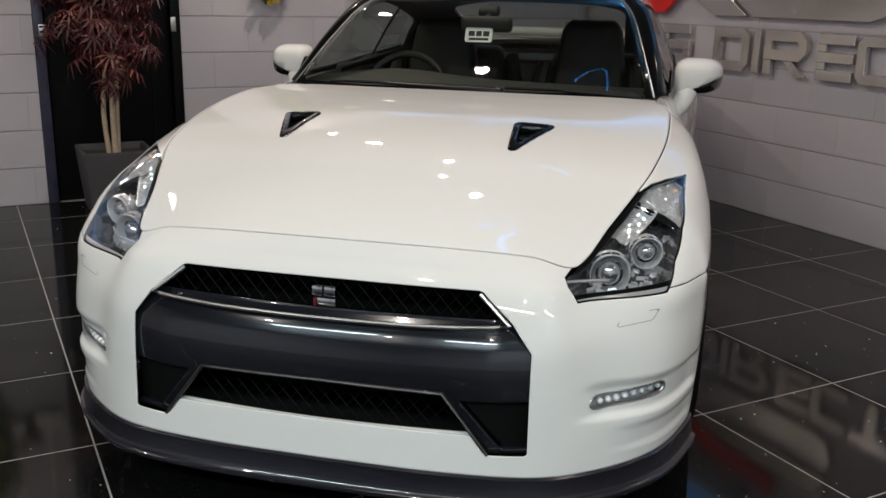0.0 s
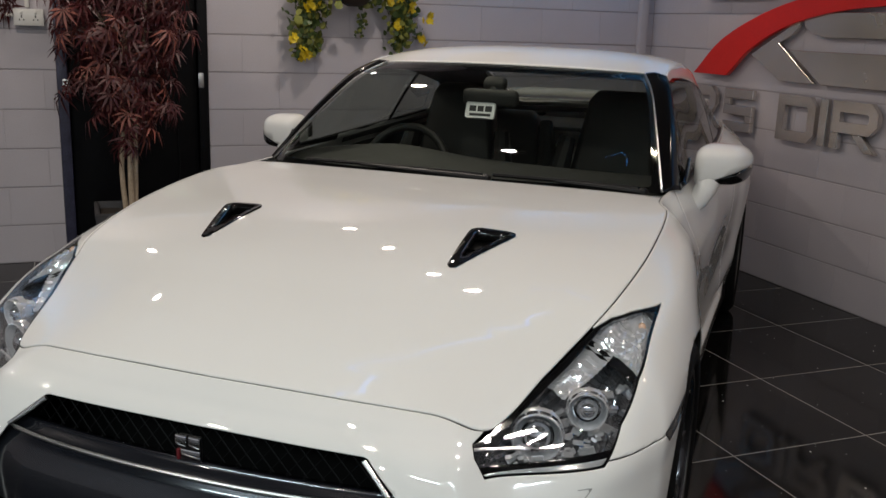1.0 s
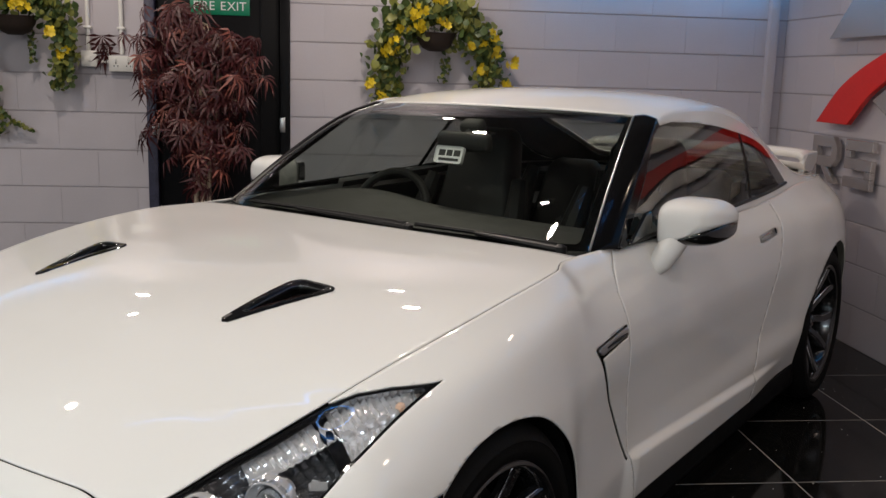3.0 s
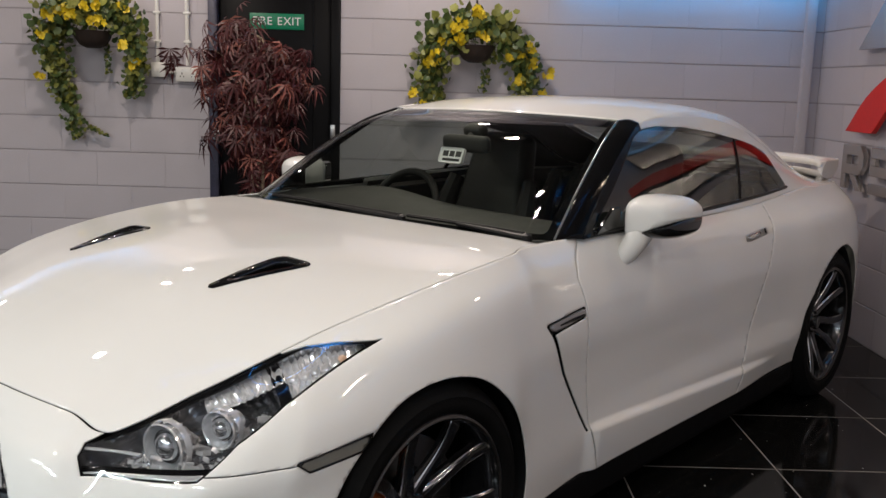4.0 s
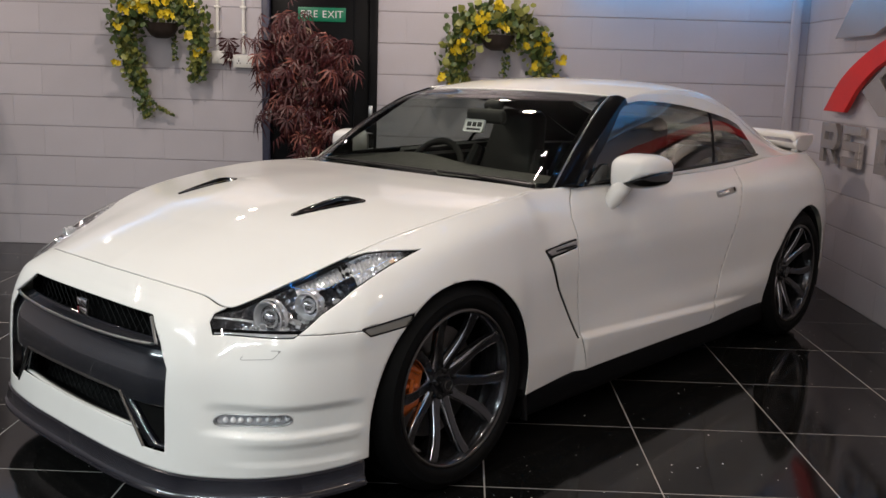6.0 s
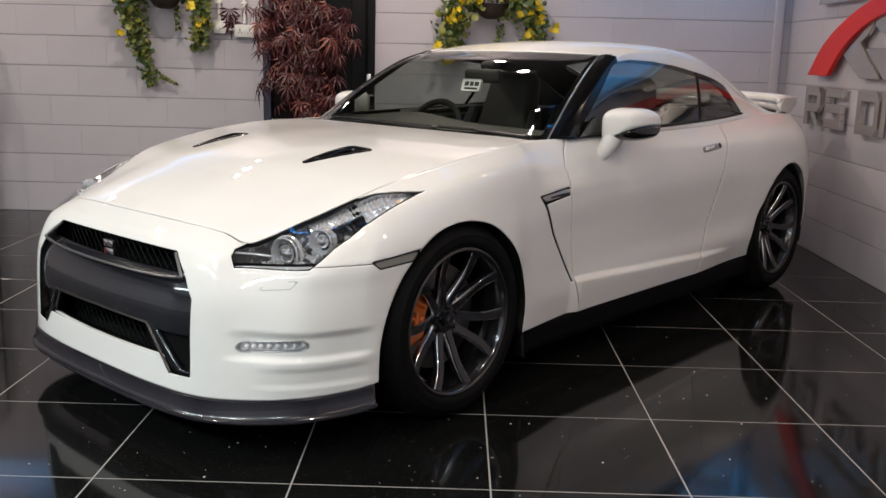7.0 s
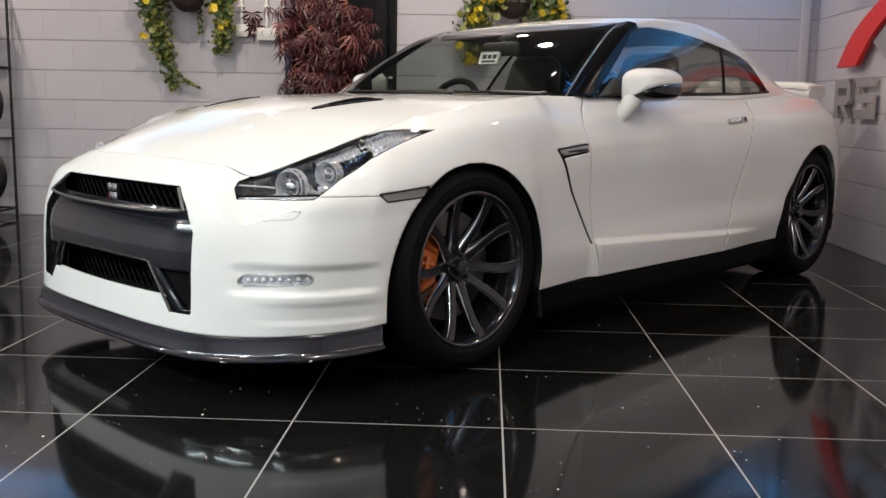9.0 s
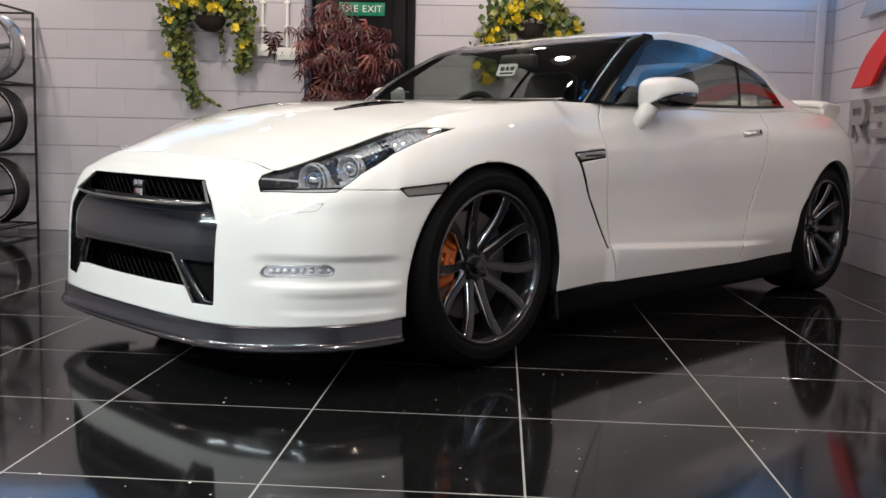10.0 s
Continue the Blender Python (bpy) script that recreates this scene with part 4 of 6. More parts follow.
for s in (1, -1):
    headlamp(s)
    run = part("running_lamp", sided(offset(drl_sheet, -.018), s), REFLECTOR, car, "oval clear daytime running lamp", .002)
    part("lens", sided(offset(drl_sheet, -.001), s), LENS, run).visible_shadow = False
    ring = clip(drl_sheet, .0035 - drl_of(drl_sheet))
    part("lamp_ring", sided(offset(ring, .0015), s), SATIN_CHROME, run, "satin ring", .014)
    for k in range(8):
        t = k / 7
        x = .664 + .130 * t
        y = np.interp(x, [.64, .70, .76, .82], [-.768, -.728, -.672, -.612])
        led = lathe([(0, .0085), (-.006, .008), (-.011, .004), (-.012, .001)], 14, "y")
        led.transform(pose(x * s, y + .013, .404 + .06 * (x - .729), 0, 0, (18 + 25 * t) * s))
        part("led_cell", led, LED_WHITE, run)
    mk = part("side_marker", sided(offset(marker_sheet, -.002), s), MARKER_SMOKE, car, "smoked side marker lamp", .004)
    mb = clip(marker_sheet, .004 - mark_of(marker_sheet))
    part("marker_border", sided(offset(mb, .001), s), GLOSS_BLACK, mk, "", .004)
    v = part("wing_vent", sided(offset(vent_sheet, -.012), s), SATIN_BLACK, car, "black wing vent with a metal bar", .004)
    topbar = clip(vent_sheet, np.minimum(inside(yz(vent_sheet), [(.474, .757), (.697, .772), (.697, .748), (.512, .734)]), 1))
    part("vent_bar", sided(offset(topbar, .001), s), SATIN_CHROME, v, "satin metal bar", .008)
    slot = clip(vent_sheet, inside(yz(vent_sheet), [(.54, .751), (.69, .761), (.69, .753), (.54, .742)]))
    part("vent_slot", sided(offset(slot, .002), s), SATIN_BLACK, v, "", .004)
    hand = lambda m: np.where(m[0][:, 0] > .6, inside(yz(m), [(1.778, .844), (1.771, .870), (1.956, .888), (1.963, .862)]), -1)
    hs = clip(band, hand(band))
    h = part("door_handle", sided(offset(hs, .003), s), SATIN_CHROME, car, "flush satin metal door handle", .006)
    grip = clip(hs, inside(yz(hs), [(1.791, .852), (1.788, .866), (1.896, .876), (1.898, .862)]))
    part("handle_grip", sided(offset(grip, .006), s), CHROME, h, "", .004)
    lock = clip(hs, inside(yz(hs), [(1.931, .864), (1.929, .882), (1.944, .883), (1.946, .865)]))
    part("handle_lock", sided(offset(lock, .007), s), GLOSS_BLACK, h, "", .004)
    flap_of = lambda m: np.where((m[0][:, 0] > .6) & (m[0][:, 1] < -.5), inside(xz(m), [(.688, .570), (.772, .579), (.788, .604), (.704, .598)]), -1)
    flap = clip(band, flap_of(band))
    seam = clip(flap, .0016 - flap_of(flap))
    seam = clip(seam, np.maximum(.582 - seam[0][:, 2], (seam[0][:, 0] - .762) * .5))
    part("washer_cover", sided(offset(seam, .0006), s), SEAM, car, "fine seam of a headlamp washer cover")
    # bonnet duct
    bvs = bvent_sheet[:2]
    duct = part("bonnet_duct", sided(offset(bvs, -.03), s), SATIN_BLACK, car, "gloss black bonnet air duct", .003)
    ringm = clip(bvent_sheet, .014 - bv(bvent_sheet))
    part("duct_frame", sided(offset(ringm, .003), s), GLOSS_BLACK, duct, "", .03)
    ramp_poly = [(.345, -.25), (.405, -.085), (.335, -.085), (.330, -.12)]
    ramp = clip(bvent_sheet, inside(bvent_sheet[0][:, :2], ramp_poly) + .006)
    rz = ramp[0].copy()
    rz[:, 2] += .002 - .028 * np.clip((rz[:, 1] + .22) / .13, 0, 1)
    part("duct_ramp", sided((rz, ramp[1]), s), GLOSS_BLACK, duct, "", .004)

# mirrors
for s in (1, -1):
    bm = bmesh.new()
    bmesh.ops.create_uvsphere(bm, u_segments=40, v_segments=24, radius=1)
    for v in bm.verts:
        x, y, z = v.co
        px = (-abs(x) ** .55 if x < 0 else x ** .50) * .096 + .872
        pz = (z ** .60 * .066 * (1 - .26 * max(0, x + .25) ** 1.6) if z > 0 else -abs(z) ** .34 * .076) + 1.008
        py = 1.09 + (.100 * y if y < 0 else .075 * math.copysign(abs(y) ** .45, y))
        pz += .018 * x * (1 if z < 0 else .2)
        py += .040 * x
        v.co = (px * s, py, pz)
    bm.verts.index_update()
    sm = (np.array([v.co[:] for v in bm.verts]), [tuple(v.index for v in f.verts) for f in bm.faces])
    bm.free()
    if s < 0:
        sm = (sm[0], [tuple(reversed(f)) for f in sm[1]])
    cut = sm[0][:, 2] - (.942 + .44 * (np.abs(sm[0][:, 0]) - .822) - .02 * (sm[0][:, 1] - 1.07))
    mirror = part("door_mirror", clip(sm, cut - .001), PAINT, car, "white door mirror with a black lower edge", .003)
    part("mirror_lower", clip(sm, -cut - .001), GLOSS_BLACK, mirror, "gloss black lower edge", .003)
    part("mirror_glass", box(.800, .945, 1.158, 1.163, .958, 1.050, .02) if s > 0 else box(-.945, -.800, 1.158, 1.163, .958, 1.050, .02), CHROME, mirror)
    stalk = tube([(.790 * s, .985, .866), (.806 * s, .992, .890), (.823 * s, 1.010, .925), (.838 * s, 1.045, .980)], [.022, .033, .038, .044], 24)
    part("mirror_stalk", stalk, PAINT, mirror)
    part("mirror_base", prism([(.86, .950), (1.00, .958), (1.0, 1.03), (.955, 1.028)], .012, Matrix(((0, s, 0, .757 * s), (1, 0, 0, 0), (0, 0, 1, 0), (0, 0, 0, 1))), .003), GLOSS_BLACK, mirror)

# cowl, wipers, trims
cowl = sheet(np.array([[(x, y0, .930), (x, y1, .9365)] for x, y0, y1 in ((-.74, .60, .735), (-.62, .60, .672), (-.4, .60, .64), (0, .60, .626), (.4, .60, .64), (.62, .60, .672), (.74, .60, .735))]))
part("cowl", cowl, SATIN_BLACK, car, "black cowl panel under the windscreen", .004)
for s, x0, x1, y1, z1 in ((1, .28, .66, .735, .962), (1, -.42, .14, .70, .966)):
    arm = part("wiper", tube([(x1, .634, .952), ((x0 + x1) / 2 + .05, .640, .957), (x0 + .10, .646, .962)], [.011, .009, .006], 8), SATIN_BLACK, car, "black wiper arm and blade")
    part("blade", tube([(x0 - .12, .652, .964), ((x0 + x1) / 2, .654, .964), (x1 - .02, .662, .960)], .007, 6), SATIN_BLACK, arm)
    part("wiper_pivot", lathe([(0, .018), (.018, .017), (.024, .008), (.025, .001)], 16, "z", False), SATIN_BLACK, arm, at=Matrix.Translation((x1, .64, .942)))
for s in (1, -1):
    e = [(x * s, y - .001, z + .001) for x, y, z in rail([(.711, .716, .944), (.652, .942, 1.095), (.594, 1.158, 1.226), (.535, 1.335, 1.290)], 16)]
    part("pillar_trim", tube(e, .0034, 8), SATIN_CHROME, car, "thin bright windscreen strip")
    bl = [(x * s, y, z) for x, y, z in rail([(.760, .87, .956), (.770, 1.07, .961), (.772, 1.34, .968), (.777, 1.6, .975), (.778, 1.85, .991), (.774, 2.1, 1.008), (.764, 2.345, 1.024)], 30)]
    part("window_seal", tube(bl, .007, 6), SATIN_BLACK, car, "black window seal")

# rear wing
for s in (1, -1):
    e = prism([(3.33, .985), (3.52, .985), (3.60, 1.035), (3.60, 1.085), (3.40, 1.083), (3.35, 1.05)], .028, Matrix(((0, 1, 0, .583), (1, 0, 0, 0), (0, 0, 1, 0), (0, 0, 0, 1))), .006)
    part("wing_end", sided(e, s), PAINT, car)
wing = sheet(surface([[(0, 3.36, 1.095), (.3, 3.355, 1.095), (.55, 3.345, 1.088), (.606, 3.345, 1.07)], [(0, 3.44, 1.108), (.3, 3.44, 1.108), (.55, 3.43, 1.10), (.61, 3.43, 1.082)], [(0, 3.62, 1.098), (.3, 3.62, 1.098), (.55, 3.61, 1.09), (.608, 3.60, 1.075)]], np.linspace(0, 3, 30), np.linspace(0, 2, 14)))
if normals(wing)[100][2] < 0:
    wing = (wing[0], [tuple(reversed(f)) for f in wing[1]])
part("rear_spoiler", joined(wing, mirrored(wing)), PAINT, car, "white rear spoiler blade", .03)
deck = sheet(np.array([[(0, y, z), (.3, y, z), (.52, y, z - .004), (w, y, z - .012)] for y, z, w in ((3.24, 1.055, .62), (3.33, 1.016, .62), (3.42, .997, .63), (3.50, .99, .56), (3.575, .982, .30))]))
part("boot_lid", joined(deck, mirrored(deck)), PAINT, car, "", .004)


# wheels
def wheel_parts(rear):
    w = thing("wheel", "", "", "")
    w.name = "wheel"
    for k in ("label", "category", "group"):
        if k in w:
            del w[k]
    hw = .128 if not rear else .143
    tyre_prof = [(-hw + .022, .258), (-hw + .004, .275), (-hw, .30), (-hw + .006, .325), (-hw + .022, .354), (-hw + .045, .3615)]
    for a in (-.066, -.022, .022, .066):
        tyre_prof += [(a - .005, .3635), (a - .004, .3565), (a + .004, .3565), (a + .005, .3635)]
    tyre_prof += [(hw - .050, .3600), (hw - .034, .3535), (hw - .020, .342), (hw - .009, .326), (hw - .003, .318), (hw - .004, .314), (hw, .300), (hw - .002, .285), (hw - .004, .275), (hw - .018, .262), (hw - .022, .258)]
    tyre_prof = [(a, .262 + (r - .258) * .857) for a, r in tyre_prof]  # 0.352 m out to the tread
    part("tyre", lathe(tyre_prof, 96, "x", True), RUBBER, w, "black low-profile tyre", sharp=50)
    x1 = hw - .018
    part("rim", lathe([(-hw + .03, .259), (-hw + .03, .244), (-.04, .232), (x1 - .06, .240), (x1 - .012, .247), (x1 + .002, .254), (x1 + .007, .260), (x1 + .004, .268), (x1 - .01, .267), (x1 - .02, .260)], 96, "x", True), WHEEL, w, "gunmetal rim with a polished lip")
    part("rim_lip", lathe([(x1 + .006, .256), (x1 + .0085, .260), (x1 + .0065, .266), (x1 + .003, .267), (x1 + .002, .256)], 96, "x", True), IRON, w, "bright rim lip")
    cap = -.003 + (0 if not rear else .006)
    hx = .845 - .787 + cap if not rear else .872 - .80
    for k in range(10):
        a0 = 2 * math.pi * (k + .28) / 10
        rows_front = []
        for t in np.linspace(0, 1, 11):
            r = .045 + .210 * t
            ang_ = a0 + .10 * math.sin(math.pi * t * .9) * (1 if k % 2 else -1) - .05 * (1 if k % 2 else -1)
            half = np.interp(t, [0, .25, .6, 1], [.0185, .0135, .0140, .0175])
            x = hx - .012 + (x1 - .004 - hx + .012) * t ** 1.6 + .010 * math.sin(math.pi * t)
            c, sn = math.cos(ang_), math.sin(ang_)
            line = []
            wide = 1.15 + .75 * (1 - t) ** 1.5  # each pair of spokes opens its polished flanks to one another
            left, right = (1.15, wide) if k % 2 else (wide, 1.15)
            for dw, dx in ((-half * left, -.035 + .012 * t), (-half, -.004), (-half * .75, 0), (half * .75, 0), (half, -.004), (half * right, -.035 + .012 * t)):
                line.append((x + dx, r * c - dw * sn, r * sn + dw * c))
            rows_front.append(line)
        sp = sheet(np.array(rows_front))
        if normals(sp)[30][0] < 0:
            sp = (sp[0], [tuple(reversed(f)) for f in sp[1]])
        part("spoke", sp, WHEEL, w)
        for i0, i1, dw in ((4, 5, 1), (1, 0, -1)):
            push = np.array((0, -math.sin(a0), math.cos(a0))) * .0009 * dw
            flank = np.array([[np.array(l[i0]) + push, np.array(l[i0]) * (1 - q) + np.array(l[i1]) * q + push] for l, q in zip(rows_front, np.linspace(.85, .25, 11))])
            part("spoke_flank", sheet(flank), WHEEL_EDGE, w, "", .0006)
    part("hub", lathe([(hx - .05, .058), (hx - .012, .054), (hx - .004, .047), (hx - .004, .030), (hx + .010, .030), (hx + .014, .028), (hx + .015, .001)], 40, "x"), WHEEL, w, "wheel hub with centre cap")
    for k in range(5):
        a = 2 * math.pi * (k + .5) / 5
        part("wheel_nut", lathe([(hx - .010, .009), (hx + .004, .008), (hx + .007, .005), (hx + .008, .001)], 6, "x"), SATIN_BLACK, w, at=Matrix.Translation((0, .045 * math.cos(a), .045 * math.sin(a))))
    ring = lathe([(hx + .0155, .020), (hx + .0175, .019), (hx + .0175, .016), (hx + .0155, .015)], 30, "x", True)
    part("cap_ring", ring, IRON, w)
    part("brake_disc", lathe([(-.02, .08), (-.02, .19), (.004, .19), (.004, .11), (.012, .105), (.012, .05), (.012, .001)], 64, "x"), IRON, w, "ventilated steel brake disc")
    return w


def caliper(w, ang_):
    bm = bmesh.new()
    arc = np.linspace(-.62, .62, 18)
    g = []
    for t in arc:
        taper = 1 - .25 * (abs(t) / .62) ** 4
        g.append([(x, r * math.cos(ang_ + t), r * math.sin(ang_ + t)) for x, r in ((-.05, .108), (-.05, .205), (.0, .218 * (.985 + .015 * taper)), (.042 * taper, .212), (.050 * taper, .196), (.050 * taper, .124), (.040 * taper, .108), (-.05, .108))])
    c = part("brake_caliper", sheet(np.array(g)), GOLD, w, "gold-orange six-piston brake caliper", .004)
    for t in (-.3, .02, .32):
        part("caliper_rib", tube([(.049, .138 * math.cos(ang_ + t), .138 * math.sin(ang_ + t)), (.051, .195 * math.cos(ang_ + t), .195 * math.sin(ang_ + t))], .010, 8), GOLD, c)
    part("caliper_bridge", tube([(.050, .168 * math.cos(ang_ + t), .168 * math.sin(ang_ + t)) for t in (-.12, -.04, .04, .12)], .016, 8), GOLD, c)


for rear_axle, y in ((False, 0.0), (True, 2.78)):
    for s in (1, -1):
        w = wheel_parts(rear_axle)
        caliper(w, math.pi + .03)
        w.parent = car
        w.matrix_basis = pose(.787 * s if not rear_axle else .765 * s, y, .3535, -13.5 if s > 0 else 0, 0, 0 if s > 0 else 180)
        w["label"] = "ten-spoke gunmetal alloy wheel"

# cabin
inner = clip(band, np.minimum(np.minimum(band[2][:, 0] - 10.0, 18.6 - band[2][:, 0]), 3))
inner = clip(inner, np.where(inner[0][:, 1] > 2.1, inner[0][:, 2] - .78, 1.0))
for s in (1, -1):
    part("door_trim", sided(offset(inner, -.05), s), TRIM, car, "black inner door trim", .003)
liner = offset(roof_m, -.03)
part("headliner", joined(liner, mirrored(liner)), TRIM, car, "dark headliner", .003)
for s in (1, -1):
    part("pillar_trim_inner", sided(offset(pillar_c, -.03), s), TRIM, car, "", .003)
dash = sheet(surface([[(-.70, .70, .93), (-.35, .66, .932), (0, .65, .932), (.35, .66, .932), (.70, .70, .93)],
                      [(-.70, .90, .955), (-.40, .88, .965), (0, .88, .96), (.35, .88, .955), (.70, .90, .95)],
                      [(-.70, 1.06, .945), (-.38, 1.07, .985), (0, 1.06, .955), (.35, 1.05, .945), (.70, 1.06, .94)],
                      [(-.70, 1.12, .88), (-.38, 1.12, .93), (0, 1.13, .88), (.35, 1.12, .88), (.70, 1.12, .87)],
                      [(-.70, 1.08, .62), (-.38, 1.06, .62), (0, 1.16, .60), (.35, 1.06, .62), (.70, 1.08, .62)]], np.linspace(0, 4, 50), np.linspace(0, 4, 40)))
part("dashboard", dash, TRIM, car, "dark grey moulded dashboard", .004)
rim_w = [(-.39 + .178 * math.cos(t), 1.20 + .178 * math.sin(t) * math.sin(radians(24)), .870 + .178 * math.sin(t) * math.cos(radians(24))) for t in np.linspace(0, 2 * math.pi, 40, endpoint=False)]
sw = part("steering_wheel", tube(rim_w, .017, 10, close=True), LEATHER, car, "black leather steering wheel")
part("wheel_boss", lathe([(-.02, .07), (.02, .075), (.04, .05), (.045, .001)], 24, "y"), LEATHER, sw, at=pose(-.39, 1.18, .870, -24))
for a in (0, math.pi, -math.pi / 2):
    part("wheel_spoke", tube([(-.39, 1.19, .870), (-.39 + .173 * math.cos(a), 1.2 + .173 * math.sin(a) * .4, .870 + .173 * math.sin(a) * .91)], .016, 8), LEATHER, sw)


def seat(x, y, top, w):
    st = part("seat", box(x - w, x + w, y - .48, y + .05, .42, .56, .05, 4), LEATHER, car, "black leather bucket seat")
    b = box(-w, w, -.06, .07, 0, top - .50, .05, 4)
    for v in b.verts:
        k = v.co.z / (top - .5)
        v.co.x *= 1 - .50 * max(0, k - .62) / .38
        v.co.y += k * .20 - .02 * math.cos(v.co.x / w * 1.6)
    part("backrest", b, LEATHER, st, at=Matrix.Translation((x, y, .50)))
    for sx in (-1, 1):
        part("side_bolster", tube([(x + sx * w * .92, y - .05, .60), (x + sx * w * 1.0, y + .02, .80), (x + sx * w * .88, y + .09, .98)], [.05, .055, .035], 10), LEATHER, st)
    h = box(-.115, .115, -.05, .05, 0, .20, .045, 4)
    for v in h.verts:
        v.co.x *= 1 - .25 * v.co.z / .2
    part("headrest", h, LEATHER, st, at=pose(x, y + .185, top - .21, -10))


seat(.37, 1.66, 1.19, .245)
seat(-.37, 1.66, 1.19, .245)
seat(.33, 2.42, 1.03, .22)
seat(-.33, 2.42, 1.03, .22)
part("parcel_shelf", box(-.62, .62, 2.55, 3.2, .93, .955, .01), TRIM, car, "")
part("rear_view_mirror", box(-.112, .112, -.022, .022, -.034, .034, .021, 4), TRIM, car, "black rear-view mirror", at=pose(-.02, 1.165, 1.178, 12))
part("sensor_pod", box(-.045, .045, -.03, .03, -.025, .025, .018, 3), TRIM, car, "black sensor pod behind the mirror", at=pose(-.02, 1.215, 1.228, 27))
part("mirror_stem", tube([(-.02, 1.175, 1.185), (-.02, 1.21, 1.23)], .016, 8), TRIM, car)
card = part("windscreen_card", box(-.058, .058, -.001, .001, -.031, .031, .008, 2), PAPER, car, "white dealer card with dark printed bars", at=pose(-.04, 1.105, 1.133, -20))
part("printed_bar", box(-.045, -.018, -.0018, -.0012, -.004, .018), INK, card)
part("printed_bar", box(-.012, .012, -.0018, -.0012, -.004, .018), INK, card)
part("printed_bar", box(.018, .045, -.0018, -.0012, -.004, .018), INK, card)
part("printed_line", box(-.042, .042, -.0018, -.0012, -.022, -.012), INK, card)

# ---- final stance of the body: the cabin drawn back over the rear axle, the flanks lowered to their true height ----
def stance(p):
    """Moves a place on the car to where the finished body carries it."""
    y, z = p.y, p.z
    dy = np.interp(y, [-.70, -.45, -.14, .05, .40, .75, .90, 1.34, 1.78, 2.0, 2.36, 2.76, 3.15, 3.40], [0, .020, .017, .016, .034, .028, .027, .047, .088, .090, .112, .062, .030, 0])
    low = np.interp(z, [.2, .4, .64, .70, .76, .85, .92], [-.021, -.025, -.016, -.010, -.013, -.009, 0])
    rear = np.interp(z, [.9, 1.04, 1.15, 1.28], [-.013, -.020, -.010, 0])
    w = float(step(np.array(y), 1.5, 2.2))
    return Vector((p.x, y + dy, z + (1 - w) * low + w * min(low, rear)))


def placed(ob):
    m = ob.matrix_basis.copy()
    while ob.parent is not None:
        ob = ob.parent
        m = ob.matrix_basis @ m
    return m


for ob in car.children_recursive:
    up = ob
    while up.parent is not None and up.parent != car:
        up = up.parent
    if ob.type != "MESH" or up.name.startswith("wheel") and up.type == "EMPTY":
        continue
    m = placed(ob)
    back = m.inverted()
    for v in ob.data.vertices:
        v.co = back @ stance(m @ v.co)
    ob.data.update()

# ---- things in the room ----
FOLIAGE = mat("leaf_green", (0.060, 0.095, 0.026), 0.45, 0.0, 0.35, 9.0, 60.0, 0.1)
FOLIAGE_PALE = mat("leaf_yellow_green", (0.20, 0.21, 0.045), 0.45, 0.0, 0.3, 9.0, 60.0, 0.1)
PETAL = mat("petal_yellow", (0.62, 0.46, 0.015), 0.5, 0.0, 0.2, 20.0, 80.0, 0.1)
MAPLE = mat("maple_leaf_red", (0.062, 0.009, 0.011), 0.45, 0.0, 0.4, 7.0, 40.0, 0.1)
MAPLE_LIGHT = mat("maple_leaf_brown", (0.22, 0.065, 0.048), 0.45, 0.0, 0.4, 7.0, 40.0, 0.1)
BARK = mat("pale_bark", (0.42, 0.33, 0.24), 0.8, 0.0, 0.25, 14.0, 80.0, 0.5)
WICKER = mat("brown_wicker", (0.022, 0.012, 0.008), 0.7, 0.0, 0.4, 40.0, 160.0, 0.8)
POT = mat("grey_planter", (0.06, 0.058, 0.062), 0.55, 0.0, 0.12, 6.0, 90.0, 0.15)
SOIL = mat("soil", (0.03, 0.022, 0.016), 0.9, 0.0, 0.4, 30.0, 120.0, 0.8)
SIGN_GREEN = mat("sign_green", (0.0, 0.20, 0.10), 0.35, 0.0, 0.05, 6.0, 60.0, 0.0)
SIGN_RED = mat("sign_red", (0.62, 0.012, 0.008), 0.35, 0.0, 0.06, 4.0, 60.0, 0.0)
BRUSHED = mat("brushed_metal", (0.60, 0.57, 0.54), 0.26, 0.92, 0.12, 3.0, 160.0, 0.05)
RACK = mat("black_metal", (0.012, 0.012, 0.013), 0.4, 0.3, 0.1, 12.0, 100.0, 0.05)
RIM_SILVER = mat("rim_silver", (0.45, 0.45, 0.46), 0.25, 0.9, 0.06, 8.0, 100.0, 0.0)

# fire door
door = tagged(thing("door_1", "black painted fire door with a green exit sign", "door", at=ROOM @ pose(0, WALL_V, 0)), kind="structure")
part("door_leaf", box(DOOR_U0 + .065, DOOR_U1 - .065, .035, .08, .006, DOOR_TOP - .065, .004), DOOR_BLACK, door)
part("door_frame", box(DOOR_U0 + .002, DOOR_U0 + .06, -.012, .12, 0, DOOR_TOP - .002, .004), DOOR_EDGE, door, "scuffed black door frame with a blue sheen in its colour")
part("door_frame", box(DOOR_U1 - .06, DOOR_U1 - .002, -.012, .12, 0, DOOR_TOP - .002, .004), DOOR_BLACK, door)
part("door_head", box(DOOR_U0 + .062, DOOR_U1 - .062, -.010, .12, DOOR_TOP - .06, DOOR_TOP - .002, .004), DOOR_BLACK, door)
part("door_stile", box(DOOR_U1 - .185, DOOR_U1 - .175, .028, .036, .02, DOOR_TOP - .08), DOOR_BLACK, door)
